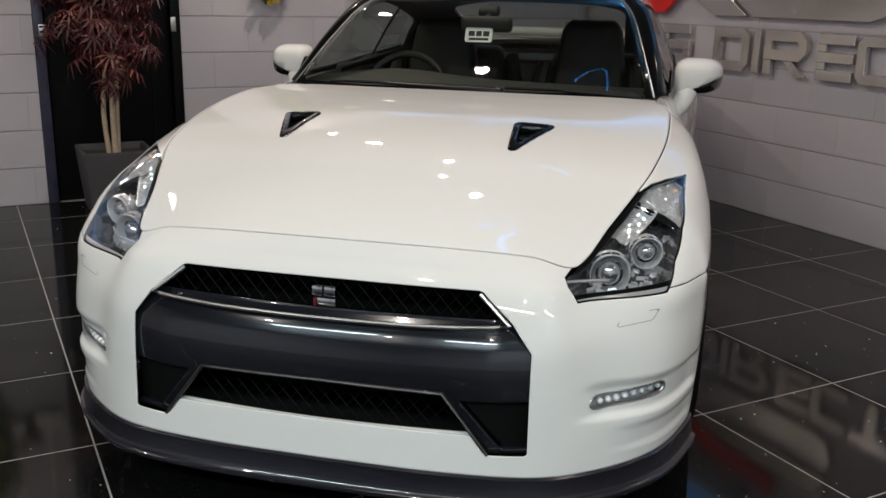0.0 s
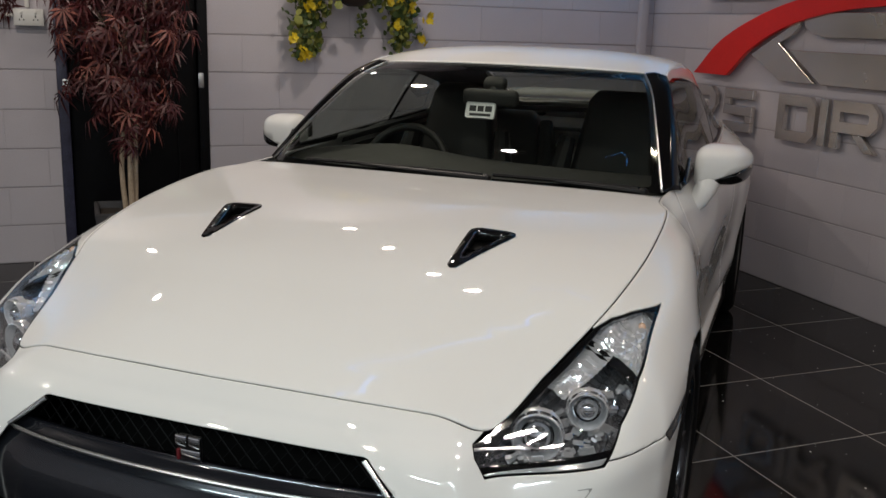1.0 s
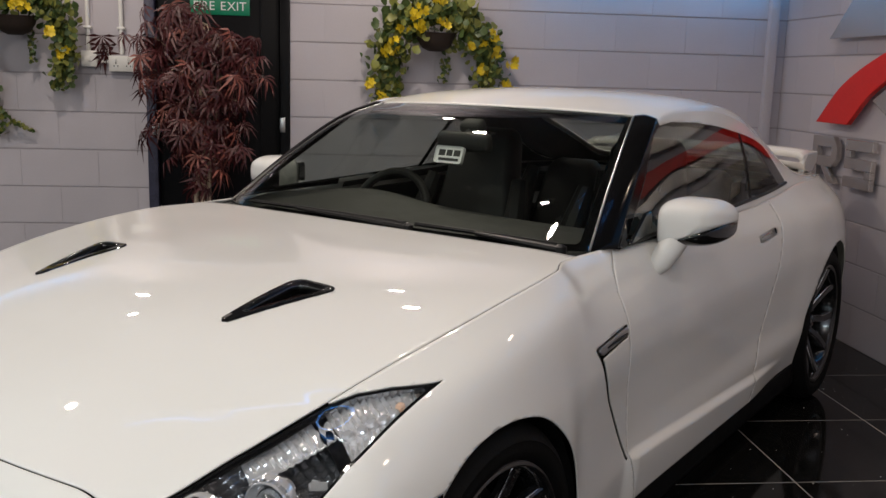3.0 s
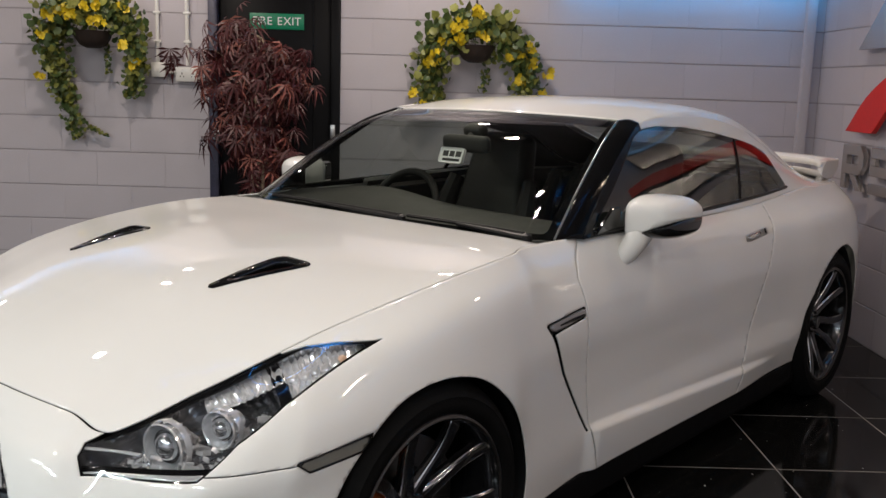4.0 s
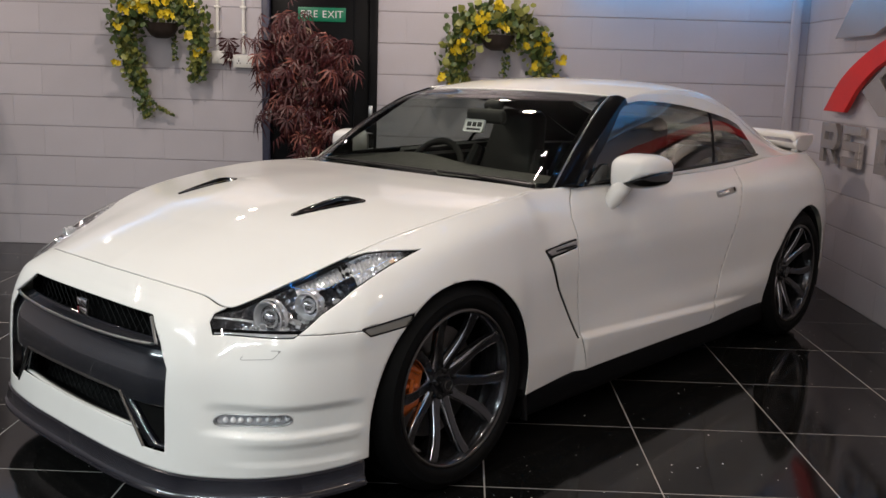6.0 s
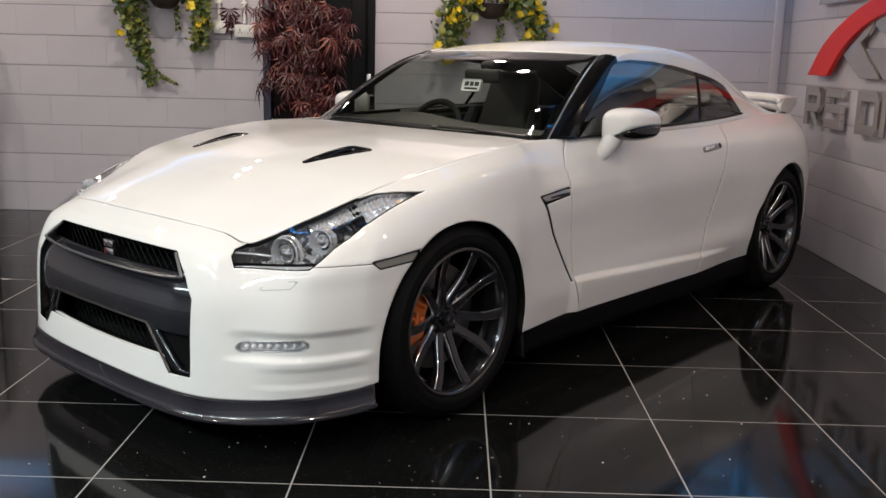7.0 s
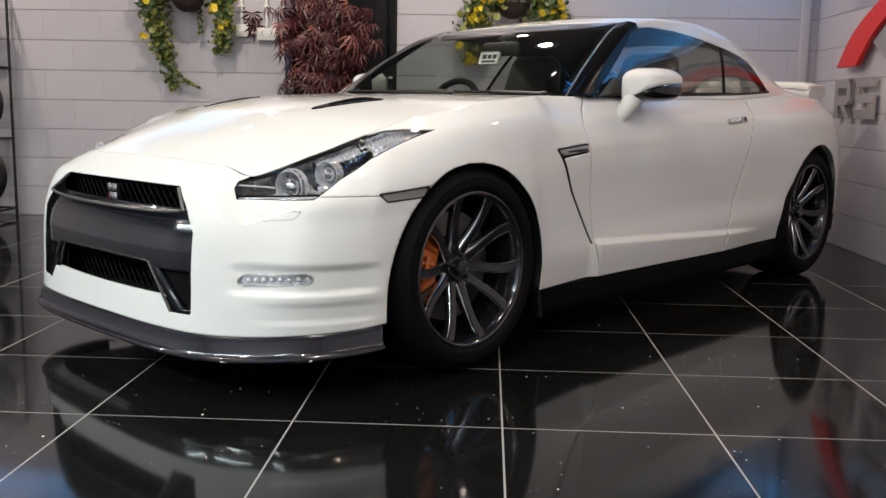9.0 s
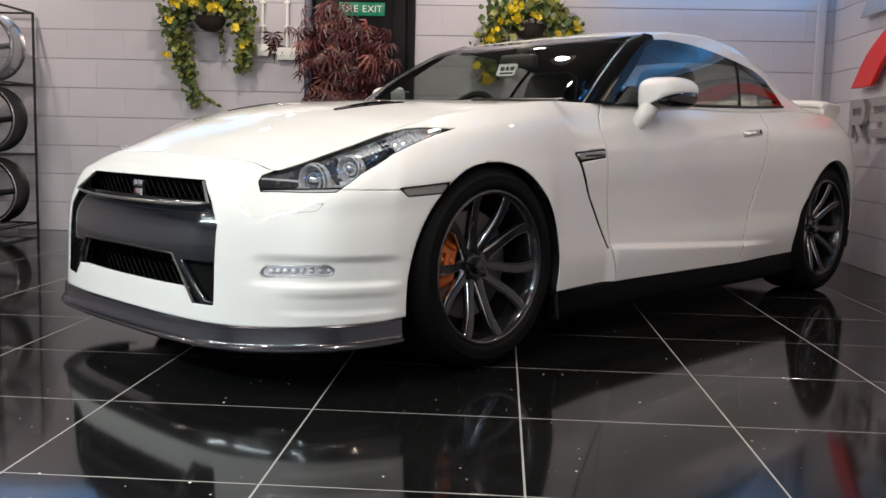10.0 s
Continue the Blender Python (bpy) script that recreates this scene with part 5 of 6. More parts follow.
part("door_back", box(DOOR_U0, DOOR_U1, .125, .2, 0, DOOR_TOP), DOOR_BLACK, door)
for z in (1.03, 1.06):
    part("bolt", tube([(DOOR_U0 + .035, -.02, z), (DOOR_U0 + .12, .015, z)], .006, 8), CHROME, door, "chrome bolt")
part("latch_plate", box(DOOR_U0 + .03, DOOR_U0 + .075, -.016, -.012, .985, 1.075, .003), SATIN_CHROME, door, "metal latch plate")
part("hinge", box(DOOR_U1 - .062, DOOR_U1 - .03, -.018, -.012, 1.03, 1.12, .003), SATIN_CHROME, door, "metal hinge plate")
part("hinge", box(DOOR_U1 - .062, DOOR_U1 - .03, -.018, -.012, .22, .31, .003), SATIN_CHROME, door, "metal hinge plate")
sign = thing("exit_sign", "green exit sign with white lettering on the black door", "sign", at=ROOM @ pose(-.40, WALL_V + .030, 1.768))
part("sign_plate", box(-.175, .175, -.003, .003, -.05, .05, .002), SIGN_GREEN, sign)
pen = -.152
for ch in "FIRE EXIT":
    if ch == " ":
        pen += .030
        continue
    txt = bpy.data.curves.new("letter", "FONT")
    txt.body, txt.size, txt.align_y, txt.extrude = ch, .072, "CENTER", .0006
    tob = new("letter", txt)
    tme = bpy.data.meshes.new_from_object(tob.evaluated_get(bpy.context.evaluated_depsgraph_get()))
    bpy.data.objects.remove(tob)
    tme.materials.clear()
    tme.materials.append(PAPER)
    xs_ = [v.co.x for v in tme.vertices]
    let = new("letter", tme)
    let.parent = sign
    let.matrix_basis = pose(pen - min(xs_), -.0045, 0, 90, 0, 0)
    pen += max(xs_) - min(xs_) + .0072


def leaf_fan(bm, at, lobes, length, width, spread, droop=0.3):
    """A palmate leaf of narrow lobes round one point."""
    c = bm.verts.new(at @ Vector((0, 0, 0)))
    for k in range(lobes):
        a = spread * ((k + .5) / lobes - .5)
        ln = length * (1 - .35 * abs(a) / (spread / 2))
        d, n = Vector((math.sin(a), math.cos(a), 0)), Vector((math.cos(a), -math.sin(a), 0))
        mid = d * ln * .5
        l, r = bm.verts.new(at @ (mid + n * width * .5 - Vector((0, 0, droop * ln * .1)))), bm.verts.new(at @ (mid - n * width * .5 - Vector((0, 0, droop * ln * .1))))
        tip = bm.verts.new(at @ (d * ln - Vector((0, 0, droop * ln))))
        bm.faces.new((c, r, tip, l))


def leaf_round(bm, at, size):
    """A folded heart-shaped leaf."""
    pts = [(0, 0, 0), (.42, .18, .10), (.48, .55, .12), (0, 1.0, -.08), (-.48, .55, .12), (-.42, .18, .10)]
    v = [bm.verts.new(at @ Vector((x * size, y * size, z * size))) for x, y, z in pts]
    m = bm.verts.new(at @ Vector((0, .5 * size, 0)))
    for a, b in ((0, 1), (1, 2), (2, 3), (3, 4), (4, 5), (5, 0)):
        bm.faces.new((v[a], v[b], m))


# maple in a planter
maple = thing("potted_maple", "dark red artificial maple tree in a grey square planter", "plant", at=ROOM @ pose(-.47, 3.17, 0))
pot_bm = bmesh.new()
ring = [[pot_bm.verts.new((sx * w, sy * w, z)) for sx, sy in ((-1, -1), (1, -1), (1, 1), (-1, 1))] for z, w in ((0, .17), (.37, .205), (.37, .180), (.32, .175))]
for p, q in zip(ring, ring[1:]):
    for k in range(4):
        pot_bm.faces.new((p[k], p[(k + 1) % 4], q[(k + 1) % 4], q[k]))
pot_bm.faces.new(ring[0][::-1])
bmesh.ops.bevel(pot_bm, geom=[e for e in pot_bm.edges if e.calc_length() > .3], offset=.006, segments=2, affect="EDGES")
part("planter", pot_bm, POT, maple, "grey square planter")
part("soil", box(-.172, .172, -.172, .172, .30, .335, .01), SOIL, maple)
stems = [[(-.03, 0, .32), (-.045, .01, .6), (-.02, .0, .9), (-.06, .02, 1.15), (-.10, 0, 1.4)], [(.02, .01, .32), (.03, 0, .62), (.045, -.02, .92), (.09, -.02, 1.2), (.12, .02, 1.5)], [(0, -.02, .32), (.0, -.03, .65), (.02, -.03, .95), (.0, -.03, 1.3), (.02, 0, 1.65)]]
for st in stems:
    part("trunk", tube(rail(st, 14), [.016 - .0006 * i for i in range(14)], 8), BARK, maple, "pale slender trunk")
tufts = []
tuft_rng = random.Random(31)
for k in range(34):
    h = (k + .5) / 34
    a = k * 2.4
    reach = .24 * (.62 + .38 * min(1, h / .4)) * (1 - .55 * max(0, h - .7) / .3) * tuft_rng.uniform(.45, 1.08)
    tufts.append(Vector((reach * math.cos(a) * 1.1, min(reach * math.sin(a) * .85 - .02, .26), .88 + .85 * h + tuft_rng.uniform(-.05, .05))))
for c in tufts:
    if c.x > -.06:
        c.z = min(c.z, 1.60 - .3 * max(0, c.x))
tufts += [Vector(p) for p in ((-.16, -.04, 1.70), (-.09, -.05, 1.69), (-.22, -.02, 1.62), (-.28, 0, 1.52), (-.30, .02, 1.40), (.20, -.02, 1.46))]
for mat_leaf, count, seed in ((MAPLE, 10, 3), (MAPLE_LIGHT, 2, 4)):
    r = random.Random(seed)
    crown = bmesh.new()
    for c in tufts:
        for _ in range(count):
            p = c + Vector((r.gauss(0, .055), r.gauss(0, .045), r.gauss(-.02, .055)))
            p.y = min(p.y, .25)
            a = math.atan2(p.y, p.x)
            m = Matrix.Translation(p) @ pose(0, 0, 0, r.uniform(-85, -20), r.uniform(-25, 25), math.degrees(a) - 90 + r.uniform(-70, 70))
            leaf_fan(crown, m, 7, r.uniform(.085, .14), .015, 4.0, r.uniform(.3, .9))
    ob = part("crown", crown, mat_leaf, maple, "drooping deeply cut dark red leaves")
    ob["kind"] = "stuff"
twigs = bmesh.new()
r = random.Random(9)
for q in tufts:
    st = r.choice(stems)
    p = min((Vector(v) for v in st[2:]), key=lambda v: (v - q).length + .4 * max(0, v.z - q.z))
    tube([p, (p + q) / 2 + Vector((0, 0, .03)), q], [.006, .004, .002], 5, twigs)
ob = part("branchwork", twigs, BARK, maple)
ob["kind"] = "stuff"
ob = bmesh.new()
for k in range(5):
    leaf_fan(ob, pose(-.64 + .018 * k, .25, 1.47 + .05 * (k % 3), -65, 0, -60 + 30 * k), 7, .125, .018, 4.0, .3)
part("leaf_spray", ob, MAPLE, maple)


def flower(bm, at, size):
    c = bm.verts.new(at @ Vector((0, 0, -.05 * size)))
    for k in range(5):
        a = 2 * math.pi * k / 5
        m = at @ pose(0, 0, 0, 0, 0, math.degrees(a))
        v = [c] + [bm.verts.new(m @ Vector(p)) for p in ( (.40 * size, .45 * size, .12 * size), (.25 * size, .95 * size, .22 * size), (-.25 * size, .95 * size, .22 * size), (-.40 * size, .45 * size, .12 * size))]
        bm.faces.new(v)


def hanging_basket(u, zc, arms, seed, label):
    r = random.Random(seed)
    b = thing("hanging_basket", label, "flower basket", "wall flower baskets", ROOM @ pose(u, WALL_V, zc))
    part("basket", lathe([(-.10, .001), (-.10, .04), (-.08, .08), (-.04, .108), (0, .12), (.006, .126), (.006, .112), (-.03, .095)], 28, "z"), WICKER, b, "brown wicker basket", at=pose(0, -.16, 0))
    part("hook", tube([(0, -.005, .30), (0, -.12, .32), (0, -.16, .26)], .006, 6), RACK, b, "black wall hook")
    for sx in (-1, 0, 1):
        part("chain", tube([(0, -.16, .26), (sx * .11, -.16 + (.08 if sx == 0 else 0), .0)], .0025, 5), RACK, b)
    leaves, pale, buds = bmesh.new(), bmesh.new(), []
    for pts, n, spread, size, flowers in arms:
        curve = rail(pts, 60)
        for _ in range(int(n * 2.4)):
            t = r.random() ** .85
            p = curve[int(t * 59)]
            w = spread * (1 - .55 * t)
            q = Vector(p) + Vector((r.gauss(0, w), r.gauss(-.02, w * .7), r.gauss(0, w)))
            q.y = min(q.y, -.02)
            m = Matrix.Translation(q) @ pose(0, 0, 0, r.uniform(20, 120), r.uniform(-40, 40), r.uniform(-80, 80))
            leaf_round(leaves if r.random() < .55 else pale, m, r.uniform(.75, 1.45) * size * (1 - .35 * t))
        for _ in range(flowers):
            p = curve[int(r.random() * 50)]
            buds.append(Vector(p) + Vector((r.gauss(0, spread * .8), -r.uniform(.06, .12), r.gauss(0, spread * .8))))
    for bm_, mt, lb in ((leaves, FOLIAGE, "trailing dark green leaves"), (pale, FOLIAGE_PALE, "yellow-green variegated leaves")):
        o = part("foliage", bm_, mt, b, lb)
        o["kind"] = "stuff"
    for p in buds:
        for k in range(r.randint(4, 6)):
            f = bmesh.new()
            flower(f, Matrix.Translation(p + Vector((r.uniform(-.03, .03), r.uniform(-.015, .01), r.uniform(-.025, .025)))) @ pose(0, 0, 0, 90 + r.uniform(-35, 35), r.uniform(-40, 40), r.uniform(0, 70)), r.uniform(.019, .029))
            part("flower", f, PETAL, b)
    return b


arms_1 = [([(-.06, -.17, .10), (-.03, -.20, .14), (.05, -.20, .14), (.12, -.18, .08)], 190, .065, .055, 6),
          ([(-.10, -.17, .15), (-.22, -.16, .10), (-.28, -.12, -.08), (-.24, -.10, -.28), (-.20, -.08, -.45)], 330, .066, .048, 4),
          ([(-.20, -.08, -.42), (-.18, -.06, -.55), (-.16, -.05, -.68)], 60, .035, .035, 0),
          ([(-.18, -.05, -.52), (-.08, -.04, -.60), (.04, -.03, -.66)], 30, .012, .03, 0),
          ([(.10, -.17, .15), (.20, -.15, .08), (.25, -.12, -.08), (.26, -.10, -.25), (.20, -.08, -.40)], 250, .060, .046, 3),
          ([(.06, -.10, .0), (.07, -.08, -.15), (.06, -.07, -.26)], 26, .015, .03, 0)]
hanging_basket(-1.52, 1.66, arms_1, 11, "wall basket of trailing green leaves and yellow flowers")
arms_2 = [([(-.10, -.17, .06), (-.04, -.19, .11), (.06, -.19, .115), (.13, -.17, .05)], 150, .050, .055, 6),
          ([(-.10, -.17, .09), (-.20, -.16, .04), (-.28, -.12, -.10), (-.28, -.10, -.26), (-.26, -.08, -.38)], 270, .07, .052, 7),
          ([(.10, -.17, .09), (.20, -.15, .03), (.29, -.12, -.08), (.33, -.10, -.22), (.30, -.08, -.36)], 270, .065, .050, 7),
          ([(.10, -.10, .0), (.08, -.08, -.15), (.05, -.07, -.30)], 30, .02, .03, 0),
          ([(-.26, -.08, -.34), (-.35, -.06, -.42)], 26, .03, .035, 2)]
hanging_basket(.88, 1.64, arms_2, 23, "wall basket arched with green leaves and yellow flowers")

# electrics on the wall
for u in (-1.158, -.967):
    c = thing("conduit", "white plastic cable conduit fixed to the wall", "conduit", "wall conduits", ROOM @ pose(u, WALL_V - .016, 0))
    part("pipe", tube([(0, 0, 1.47), (0, 0, CEIL - .002)], .0125, 12), WHITE_PLASTIC, c)
    for z in (1.62, 1.80, 2.3, 2.8):
        part("clip", box(-.022, .022, -.014, .016, z - .008, z + .008, .003), WHITE_PLASTIC, c)
sw_box = thing("switch_box", "white plastic wall switch box under a conduit", "switch", at=ROOM @ pose(-1.15, WALL_V - .001, 1.44))
part("back_box", box(-.044, .044, -.034, 0, -.044, .044, .004), WHITE_PLASTIC, sw_box)
part("face_plate", box(-.046, .046, -.042, -.034, -.046, .046, .003), WHITE_PLASTIC, sw_box)
part("switch_key", box(-.008, .008, -.048, -.042, -.014, .014, .002), WHITE_PLASTIC, sw_box)
sock = thing("wall_socket", "white double plug socket on the wall", "socket", at=ROOM @ pose(-.962, WALL_V - .001, 1.415))
part("back_box", box(-.075, .075, -.034, 0, -.044, .044, .004), WHITE_PLASTIC, sock)
part("face_plate", box(-.078, .078, -.042, -.034, -.046, .046, .003), WHITE_PLASTIC, sock)
for sx in (-.036, .036):
    part("switch_key", box(sx - .007, sx + .007, -.047, -.042, .018, .034, .002), WHITE_PLASTIC, sock)
    for dx, z, h in ((0, .004, .007), (-.011, -.014, .004), (.011, -.014, .004)):
        part("pin_hole", box(sx + dx - .003, sx + dx + .003, -.0425, -.0415, z - h, z + h), INK, sock)
link = thing("conduit_link", "short white conduit between switch and socket", "conduit", at=ROOM @ pose(0, WALL_V - .016, 1.425))
part("pipe", tube([(-1.108, 0, 0), (-1.04, 0, 0)], .011, 10), WHITE_PLASTIC, link)
tr = thing("corner_trunking", "grey painted cable trunking in the room corner", "trunking", at=ROOM @ pose(WALL_U - .10, WALL_V, 0))
part("trunking_body", box(-.03, .03, -.045, 0, .0, CEIL - .002, .003), WALL_PAINT, tr)
part("trunking_lid", box(-.026, .026, -.049, -.046, .0, CEIL - .004, .001), WALL_PAINT, tr)

# metal sign of plain shapes on the wall
SGN = ROOM @ Matrix(((0, 1, 0, WALL_U), (-1, 0, 0, 0), (0, 0, 1, 0), (0, 0, 0, 1)))  # x to the right along the wall, -y out of it


def plate(name, outline, material, parent, depth=.03, off=.025, label=""):
    bm = prism(outline, depth, pose(0, -off - depth, 0), .0025)
    return part(name, bm, material, parent, label)


def ring_plate(name, x0, x1, z0, z1, t, material, parent, cut=.05):
    """A flat frame with chamfered right-hand corners."""
    o = [(x0, z0), (x1 - cut, z0), (x1, z0 + cut), (x1, z1 - cut), (x1 - cut, z1), (x0, z1)]
    i = [(x0 + t, z0 + t), (x1 - cut * .8 - t * .5, z0 + t), (x1 - t, z0 + cut * .8 + t * .5), (x1 - t, z1 - cut * .8 - t * .5), (x1 - cut * .8 - t * .5, z1 - t), (x0 + t, z1 - t)]
    bm = bmesh.new()
    rows_ = [[bm.verts.new((x, y, z)) for x, z in ln] for ln, y in ((o, -.055), (o, -.025), (i, -.025), (i, -.055))]
    for k in range(4):
        p, q = rows_[k], rows_[(k + 1) % 4]
        for j in range(6):
            bm.faces.new((p[j], p[(j + 1) % 6], q[(j + 1) % 6], q[j]))
    bmesh.ops.recalc_face_normals(bm, faces=bm.faces)
    return part(name, bm, material, parent)


def bar_plate(x0, x1, z0, z1, parent):
    return plate("metal_bar", [(x0, z0), (x1, z0), (x1, z1), (x0, z1)], BRUSHED, parent)


wall_sign_thing = thing("wall_sign", "large sign of red and brushed metal shapes on the blockwork", "sign", at=SGN @ pose(.10, 0, 0))
outer = rail([(-2.925, 1.200), (-2.66, 1.42), (-2.25, 1.59), (-1.78, 1.69), (-1.20, 1.74)], 30)
innr = rail([(-2.585, 1.200), (-2.38, 1.37), (-2.08, 1.505), (-1.70, 1.585), (-1.20, 1.62)], 30)
plate("red_arc", [tuple(p) for p in outer] + [tuple(p) for p in innr[::-1]], SIGN_RED, wall_sign_thing, .03, .045, "red curved band")
plate("metal_leg", [(-2.395, 1.336), (-2.122, 1.195), (-1.837, 1.195), (-2.157, 1.408), (-2.06, 1.455), (-2.00, 1.51), (-1.998, 1.56), (-2.12, 1.48)], BRUSHED, wall_sign_thing, .025, .03, "brushed metal diagonal leg")
plate("metal_band", [(-1.985, 1.565), (-1.96, 1.50), (-1.90, 1.465), (-1.80, 1.447), (-.85, 1.447), (-.85, 1.58), (-1.70, 1.58)], BRUSHED, wall_sign_thing, .025, .03, "brushed metal band")
plate("metal_band", [(-2.07, 1.372), (-1.79, 1.195), (-.95, 1.195), (-.86, 1.225), (-.83, 1.30), (-.83, 1.372)], BRUSHED, wall_sign_thing, .025, .03, "brushed metal band")
plate("metal_wedge", [(-2.90, 1.665), (-2.31, 1.665), (-2.12, 1.725), (-1.7, 1.80), (-1.4, 1.83), (-1.4, 2.0), (-2.55, 2.0)], BRUSHED, wall_sign_thing, .025, .03, "brushed metal wedge")
Z0, Z1, BAR_T = .866, 1.124, .058
for x0, x1 in ((-2.965, -2.69), (-1.675, -1.355)):
    ring_plate("metal_ring", x0, x1, Z0 + .09, Z1, BAR_T, BRUSHED, wall_sign_thing)
    bar_plate(x0, x0 + BAR_T, Z0, Z0 + .088, wall_sign_thing)
    plate("metal_bar", [(x1 - .17, Z0 + .088), (x1 - .07, Z0), (x1 + .005, Z0), (x1 - .095, Z0 + .088)], BRUSHED, wall_sign_thing)
ring_plate("metal_ring", -2.105, -1.80, Z0, Z1, BAR_T, BRUSHED, wall_sign_thing)
bar_plate(-1.768, -1.712, Z0, Z1, wall_sign_thing)
MID = (Z0 + Z1) / 2
for x0, x1, low in ((-2.605, -2.335, True), (-1.275, -1.03, False)):
    for z in (Z0, MID - BAR_T / 2, Z1 - BAR_T):
        bar_plate(x0, x1, z, z + BAR_T, wall_sign_thing)
    bar_plate(x0, x0 + BAR_T, MID + BAR_T / 2 + .001, Z1 - BAR_T - .001, wall_sign_thing)
    if low:
        bar_plate(x1 - BAR_T, x1, Z0 + BAR_T + .001, MID - BAR_T / 2 - .001, wall_sign_thing)
    else:
        bar_plate(x0, x0 + BAR_T, Z0 + BAR_T + .001, MID - BAR_T / 2 - .001, wall_sign_thing)
plate("metal_bracket", [(-.76, Z1), (-.97, Z1), (-1.007, Z1 - .037), (-1.007, Z0 + .037), (-.97, Z0), (-.76, Z0), (-.76, Z0 + BAR_T), (-.945, Z0 + BAR_T), (-.949, Z0 + BAR_T + .012), (-.949, Z1 - BAR_T - .012), (-.945, Z1 - BAR_T), (-.76, Z1 - BAR_T)], BRUSHED, wall_sign_thing)
bar_plate(-.72, -.46, Z1 - BAR_T, Z1, wall_sign_thing)
bar_plate(-.618, -.560, Z0, Z1 - BAR_T - .002, wall_sign_thing)

# rack of wheels
rack = thing("storage_rack", "black metal shelving rack for spare wheels", "shelf", at=ROOM @ pose(-2.955, 2.80, 0))
RACK_D = .61
for x in (0, -1.2):
    for y in (0, RACK_D):
        part("post", tube([(x, y, 0), (x, y, 1.69)], .011, 8), RACK, rack)
for z in (.060, .600, 1.136, 1.686):
    for y in (0, RACK_D):
        part("shelf_rail", tube([(0, y, z), (-1.2, y, z)], .009, 6), RACK, rack)
    part("shelf_end", tube([(0, 0, z), (0, RACK_D, z)], .009, 6), RACK, rack)
    if z < 1.6:
        for k in range(9):
            part("shelf_wire", tube([(-.07 - k * .13, 0, z + .004), (-.07 - k * .13, RACK_D, z + .004)], .004, 5), RACK, rack)


def loose_wheel(m, dark, label):
    w = thing("spare_wheel", label, "wheel", "spare wheels on the rack", m)
    mt = RACK if dark else RIM_SILVER
    part("rim", lathe([(-.10, .225), (-.095, .235), (-.08, .222), (0, .205), (.07, .218), (.088, .235), (.094, .232), (.094, .22), (.07, .20), (-.08, .205)], 48, "y", True), mt, w)
    for k in range(5):
        s_ = tube([(0, -.05, .03), (.012, -.075, .10), (0, -.085, .215)], [.030, .022, .020], 8)
        s_.transform(pose(0, 0, 0, 0, 72 * k, 0))
        part("spoke", s_, mt, w)
    part("hub", lathe([(-.03, .06), (-.06, .055), (-.065, .001)], 24, "y"), mt, w)
    part("rim_edge", lathe([(-.101, .226), (-.104, .231), (-.101, .236), (-.096, .236), (-.096, .226)], 48, "y", True), RIM_SILVER, w, "bright machined edge")


for z, dark in ((.073, True), (.613, True), (1.149, False)):
    for k, du in enumerate((-.215, -.735)):
        loose_wheel(ROOM @ pose(-2.955 + du, 2.80 + .33, z + .2515, 0, 17 * (k + 1), 0) @ Matrix.Scale(1.07, 4), dark, "black alloy wheel standing on a rack shelf" if dark else "silver alloy wheel standing on a rack shelf")

# blue light strips along the walls and ceiling
BLUE_DIM = glow("blue_led_dim", (0.15, 0.48, 1.0), .6)


def led_strip(name, label, pts, glow_mat):
    s_ = thing(name, label, "light strip", "blue light strips")
    part("channel", tube([room(*p) for p in pts], .012, 6), WHITE_PLASTIC, s_)
    part("diffuser", tube([room(p[0], p[1], p[2] - .012) for p in pts], .008, 6), glow_mat, s_)


led_strip("led_strip", "blue light strip round the dark ceiling", [(-.75, .035, CEIL - .015), (.80, 0, CEIL - .015)], BLUE_GLOW)
led_strip("led_strip", "blue light strip bent on the dark ceiling", [(1.0, .68, CEIL - .015), (1.20, .69, CEIL - .015), (1.17, .38, CEIL - .015)], BLUE_GLOW)
led_strip("led_strip", "blue light strip along the top of the wall", [(WALL_U - .02, -4.0, 2.045), (WALL_U - .02, WALL_V - .02, 2.045), (2.74, WALL_V - .02, 2.045)], BLUE_DIM)
led_strip("led_strip", "blue light strip high along the wall", [(-3.4, WALL_V - .02, 2.125), (2.70, WALL_V - .02, 2.125)], BLUE_DIM)
for name, size, watts, eye, aim in (("blue_wash", 5.4, .8, (WALL_U - .07, .8, 2.07), (WALL_U - .01, .8, 1.93)), ("blue_wash", 1.7, 1.8, (2.28, WALL_V - .12, 2.12), (2.28, WALL_V - .01, 1.95)), ("blue_wash", 6.0, 23, (WALL_U - .14, .4, 2.04), (WALL_U + .04, .4, 2.50)), ("blue_wash", 1.9, 7, (-2.55, WALL_V - .14, 2.09), (-2.55, WALL_V + .04, 2.50)), ("blue_wash", .9, 3, (2.6, WALL_V - .09, 2.13), (2.6, WALL_V - .05, 2.60))):
    wash = bpy.data.lights.new(name, "AREA")
    wash.shape, wash.size, wash.size_y, wash.energy, wash.color = "RECTANGLE", size, .03, watts, (.03, .42, .95)
    wash.spread = radians(110)
    new(name, wash).matrix_basis = ROOM @ look(eye, aim) @ (pose(0, 0, 0, 0, 0, 0))

# ---- floor tiles and wall blocks ----
def piece_mesh(name, sx, sy, sz, bevel, material):
    bm = box(0, sx, 0, sy, 0, sz)
    bmesh.ops.bevel(bm, geom=list(bm.edges), offset=bevel, segments=1, affect="EDGES")
    me = bpy.data.meshes.new(name)
    bm.to_mesh(me)
    bm.free()
    me.materials.append(material)
    return me


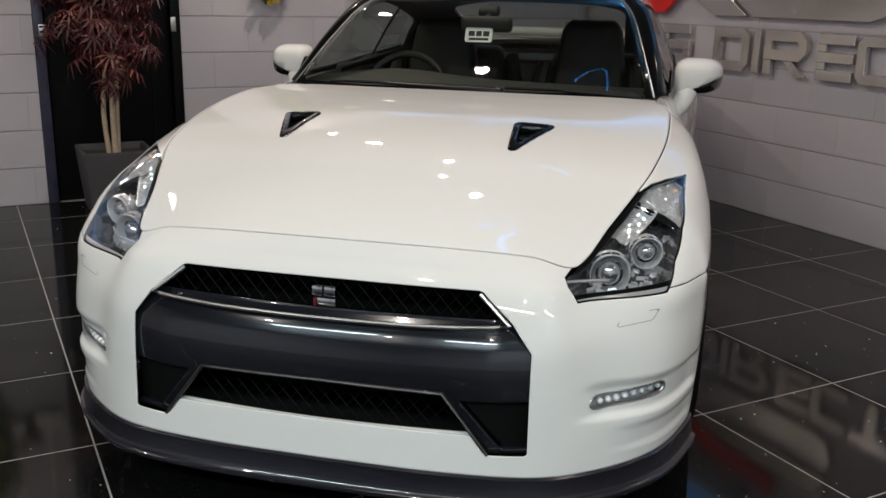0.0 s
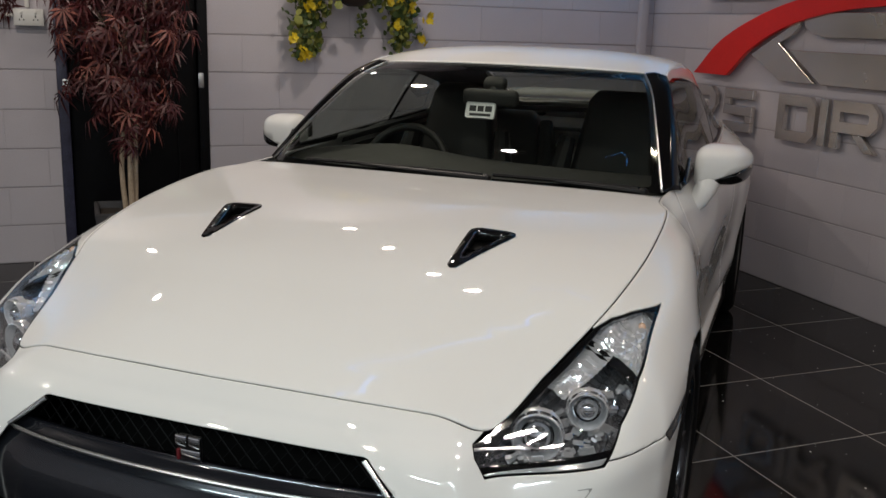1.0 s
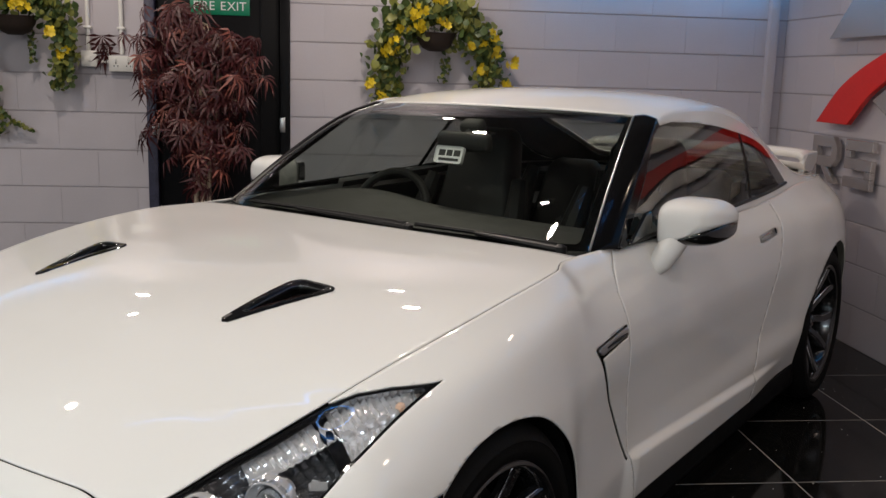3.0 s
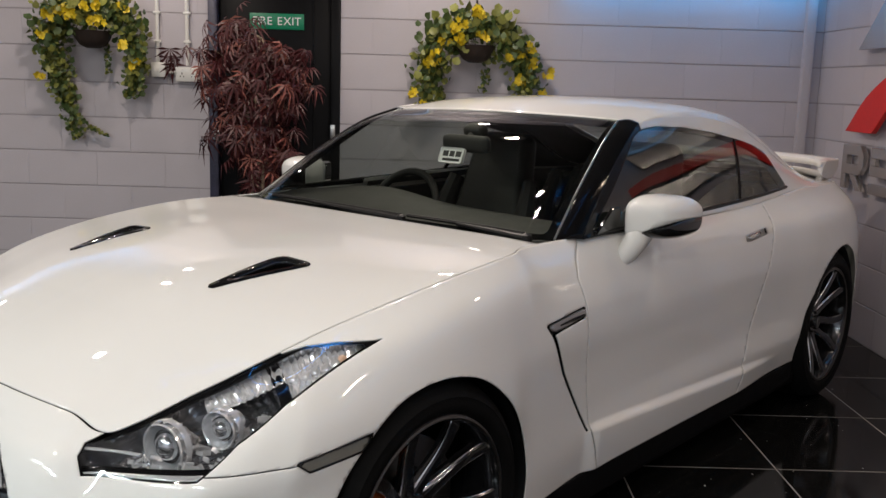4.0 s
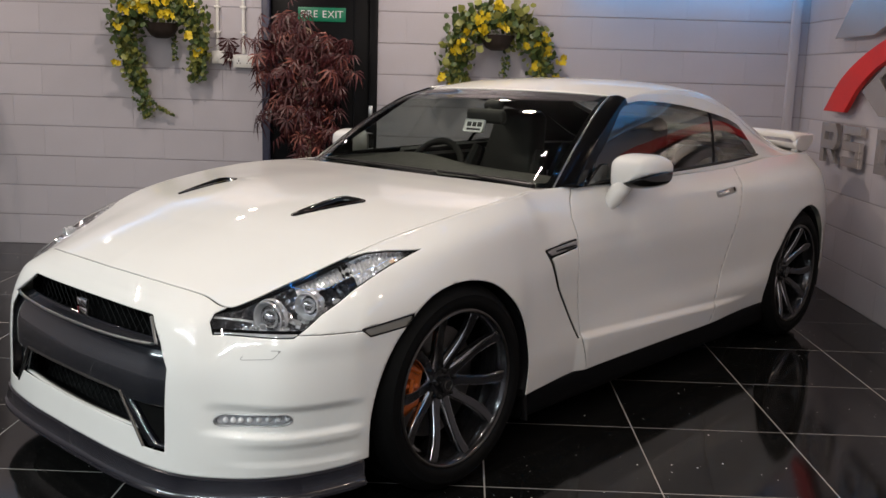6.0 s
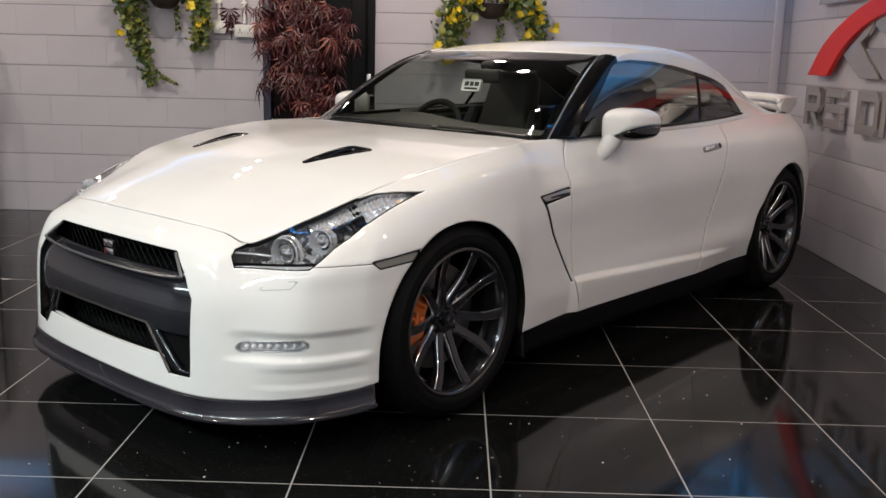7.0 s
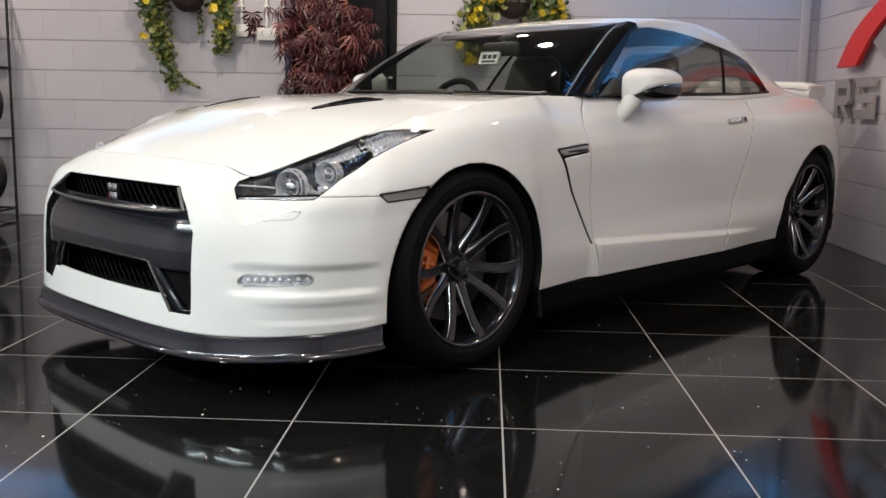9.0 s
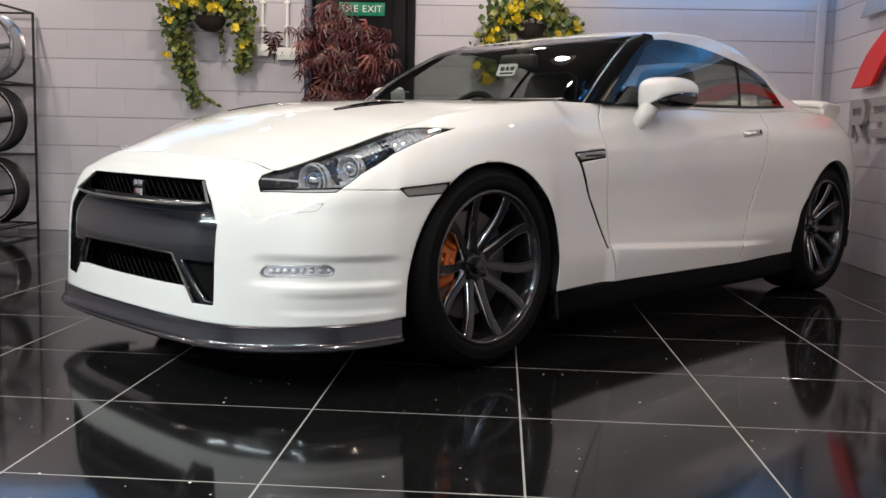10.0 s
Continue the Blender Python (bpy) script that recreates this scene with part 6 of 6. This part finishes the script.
def place(name, me, parent, m):
    ob = new(name, me)
    ob.parent = parent
    ob.matrix_basis = m
    return ob


tile_rng = random.Random(2)
PITCH, TU, TV = .6, .180, .040
meshes = {}
for i in range(-10, 6):
    for j in range(-9, 7):
        u0, u1 = max(TU + i * PITCH + .0026, BACK_U), min(TU + (i + 1) * PITCH - .0026, WALL_U)
        v0, v1 = max(TV + j * PITCH + .0026, BACK_V), min(TV + (j + 1) * PITCH - .0026, WALL_V)
        if u1 - u0 < .02 or v1 - v0 < .02:
            continue
        key = (round(u1 - u0, 3), round(v1 - v0, 3))
        if key not in meshes:
            meshes[key] = piece_mesh("tile", key[0], key[1], .0115, .0005, TILE)
        place("tile", meshes[key], floor, pose(u0, v0, -.0120 + tile_rng.uniform(0, .0003), tile_rng.uniform(-.007, .007), tile_rng.uniform(-.007, .007)))

block_rng = random.Random(4)
BH, BL, MJ = .225, .45, .009
blocks = {}


def block(parent, along_u, a0, a1, z0, z1):
    key = (round(a1 - a0, 3), round(z1 - z0, 3), along_u)
    if key not in blocks:
        blocks[key] = piece_mesh("block", key[0], .02, key[1], .0009, WALL_PAINT) if along_u else piece_mesh("block", .02, key[0], key[1], .0009, WALL_PAINT)
    e = block_rng.uniform(-.0005, .0005)
    place("block", blocks[key], parent, Matrix.Translation((a0, WALL_V + e, z0)) if along_u else Matrix.Translation((WALL_U + e, a0, z0)))


for along_u, parent, lo, hi, start in ((True, wall_door, BACK_U, WALL_U, -2.03), (False, wall_sign, BACK_V, WALL_V, 1.69)):
    for k in range(14):
        z0, z1 = k * BH + MJ / 2, min((k + 1) * BH - MJ / 2, CEIL)
        if z1 - z0 < .03:
            continue
        shift = start + (0 if k % 2 else BL / 2)
        n0 = math.floor((lo - shift) / BL)
        for n in range(n0, n0 + 24):
            a0, a1 = max(shift + n * BL + .0004, lo), min(shift + (n + 1) * BL - .0004, hi)
            if a1 - a0 < .02 or a0 > hi:
                continue
            if along_u and z0 < DOOR_TOP:
                if a0 >= DOOR_U0 and a1 <= DOOR_U1:
                    continue
                if a0 < DOOR_U0 < a1:
                    a1 = DOOR_U0
                elif a0 < DOOR_U1 < a1:
                    a0 = DOOR_U1
                if a1 - a0 < .02:
                    continue
            block(parent, along_u, a0, a1, z0, z1)
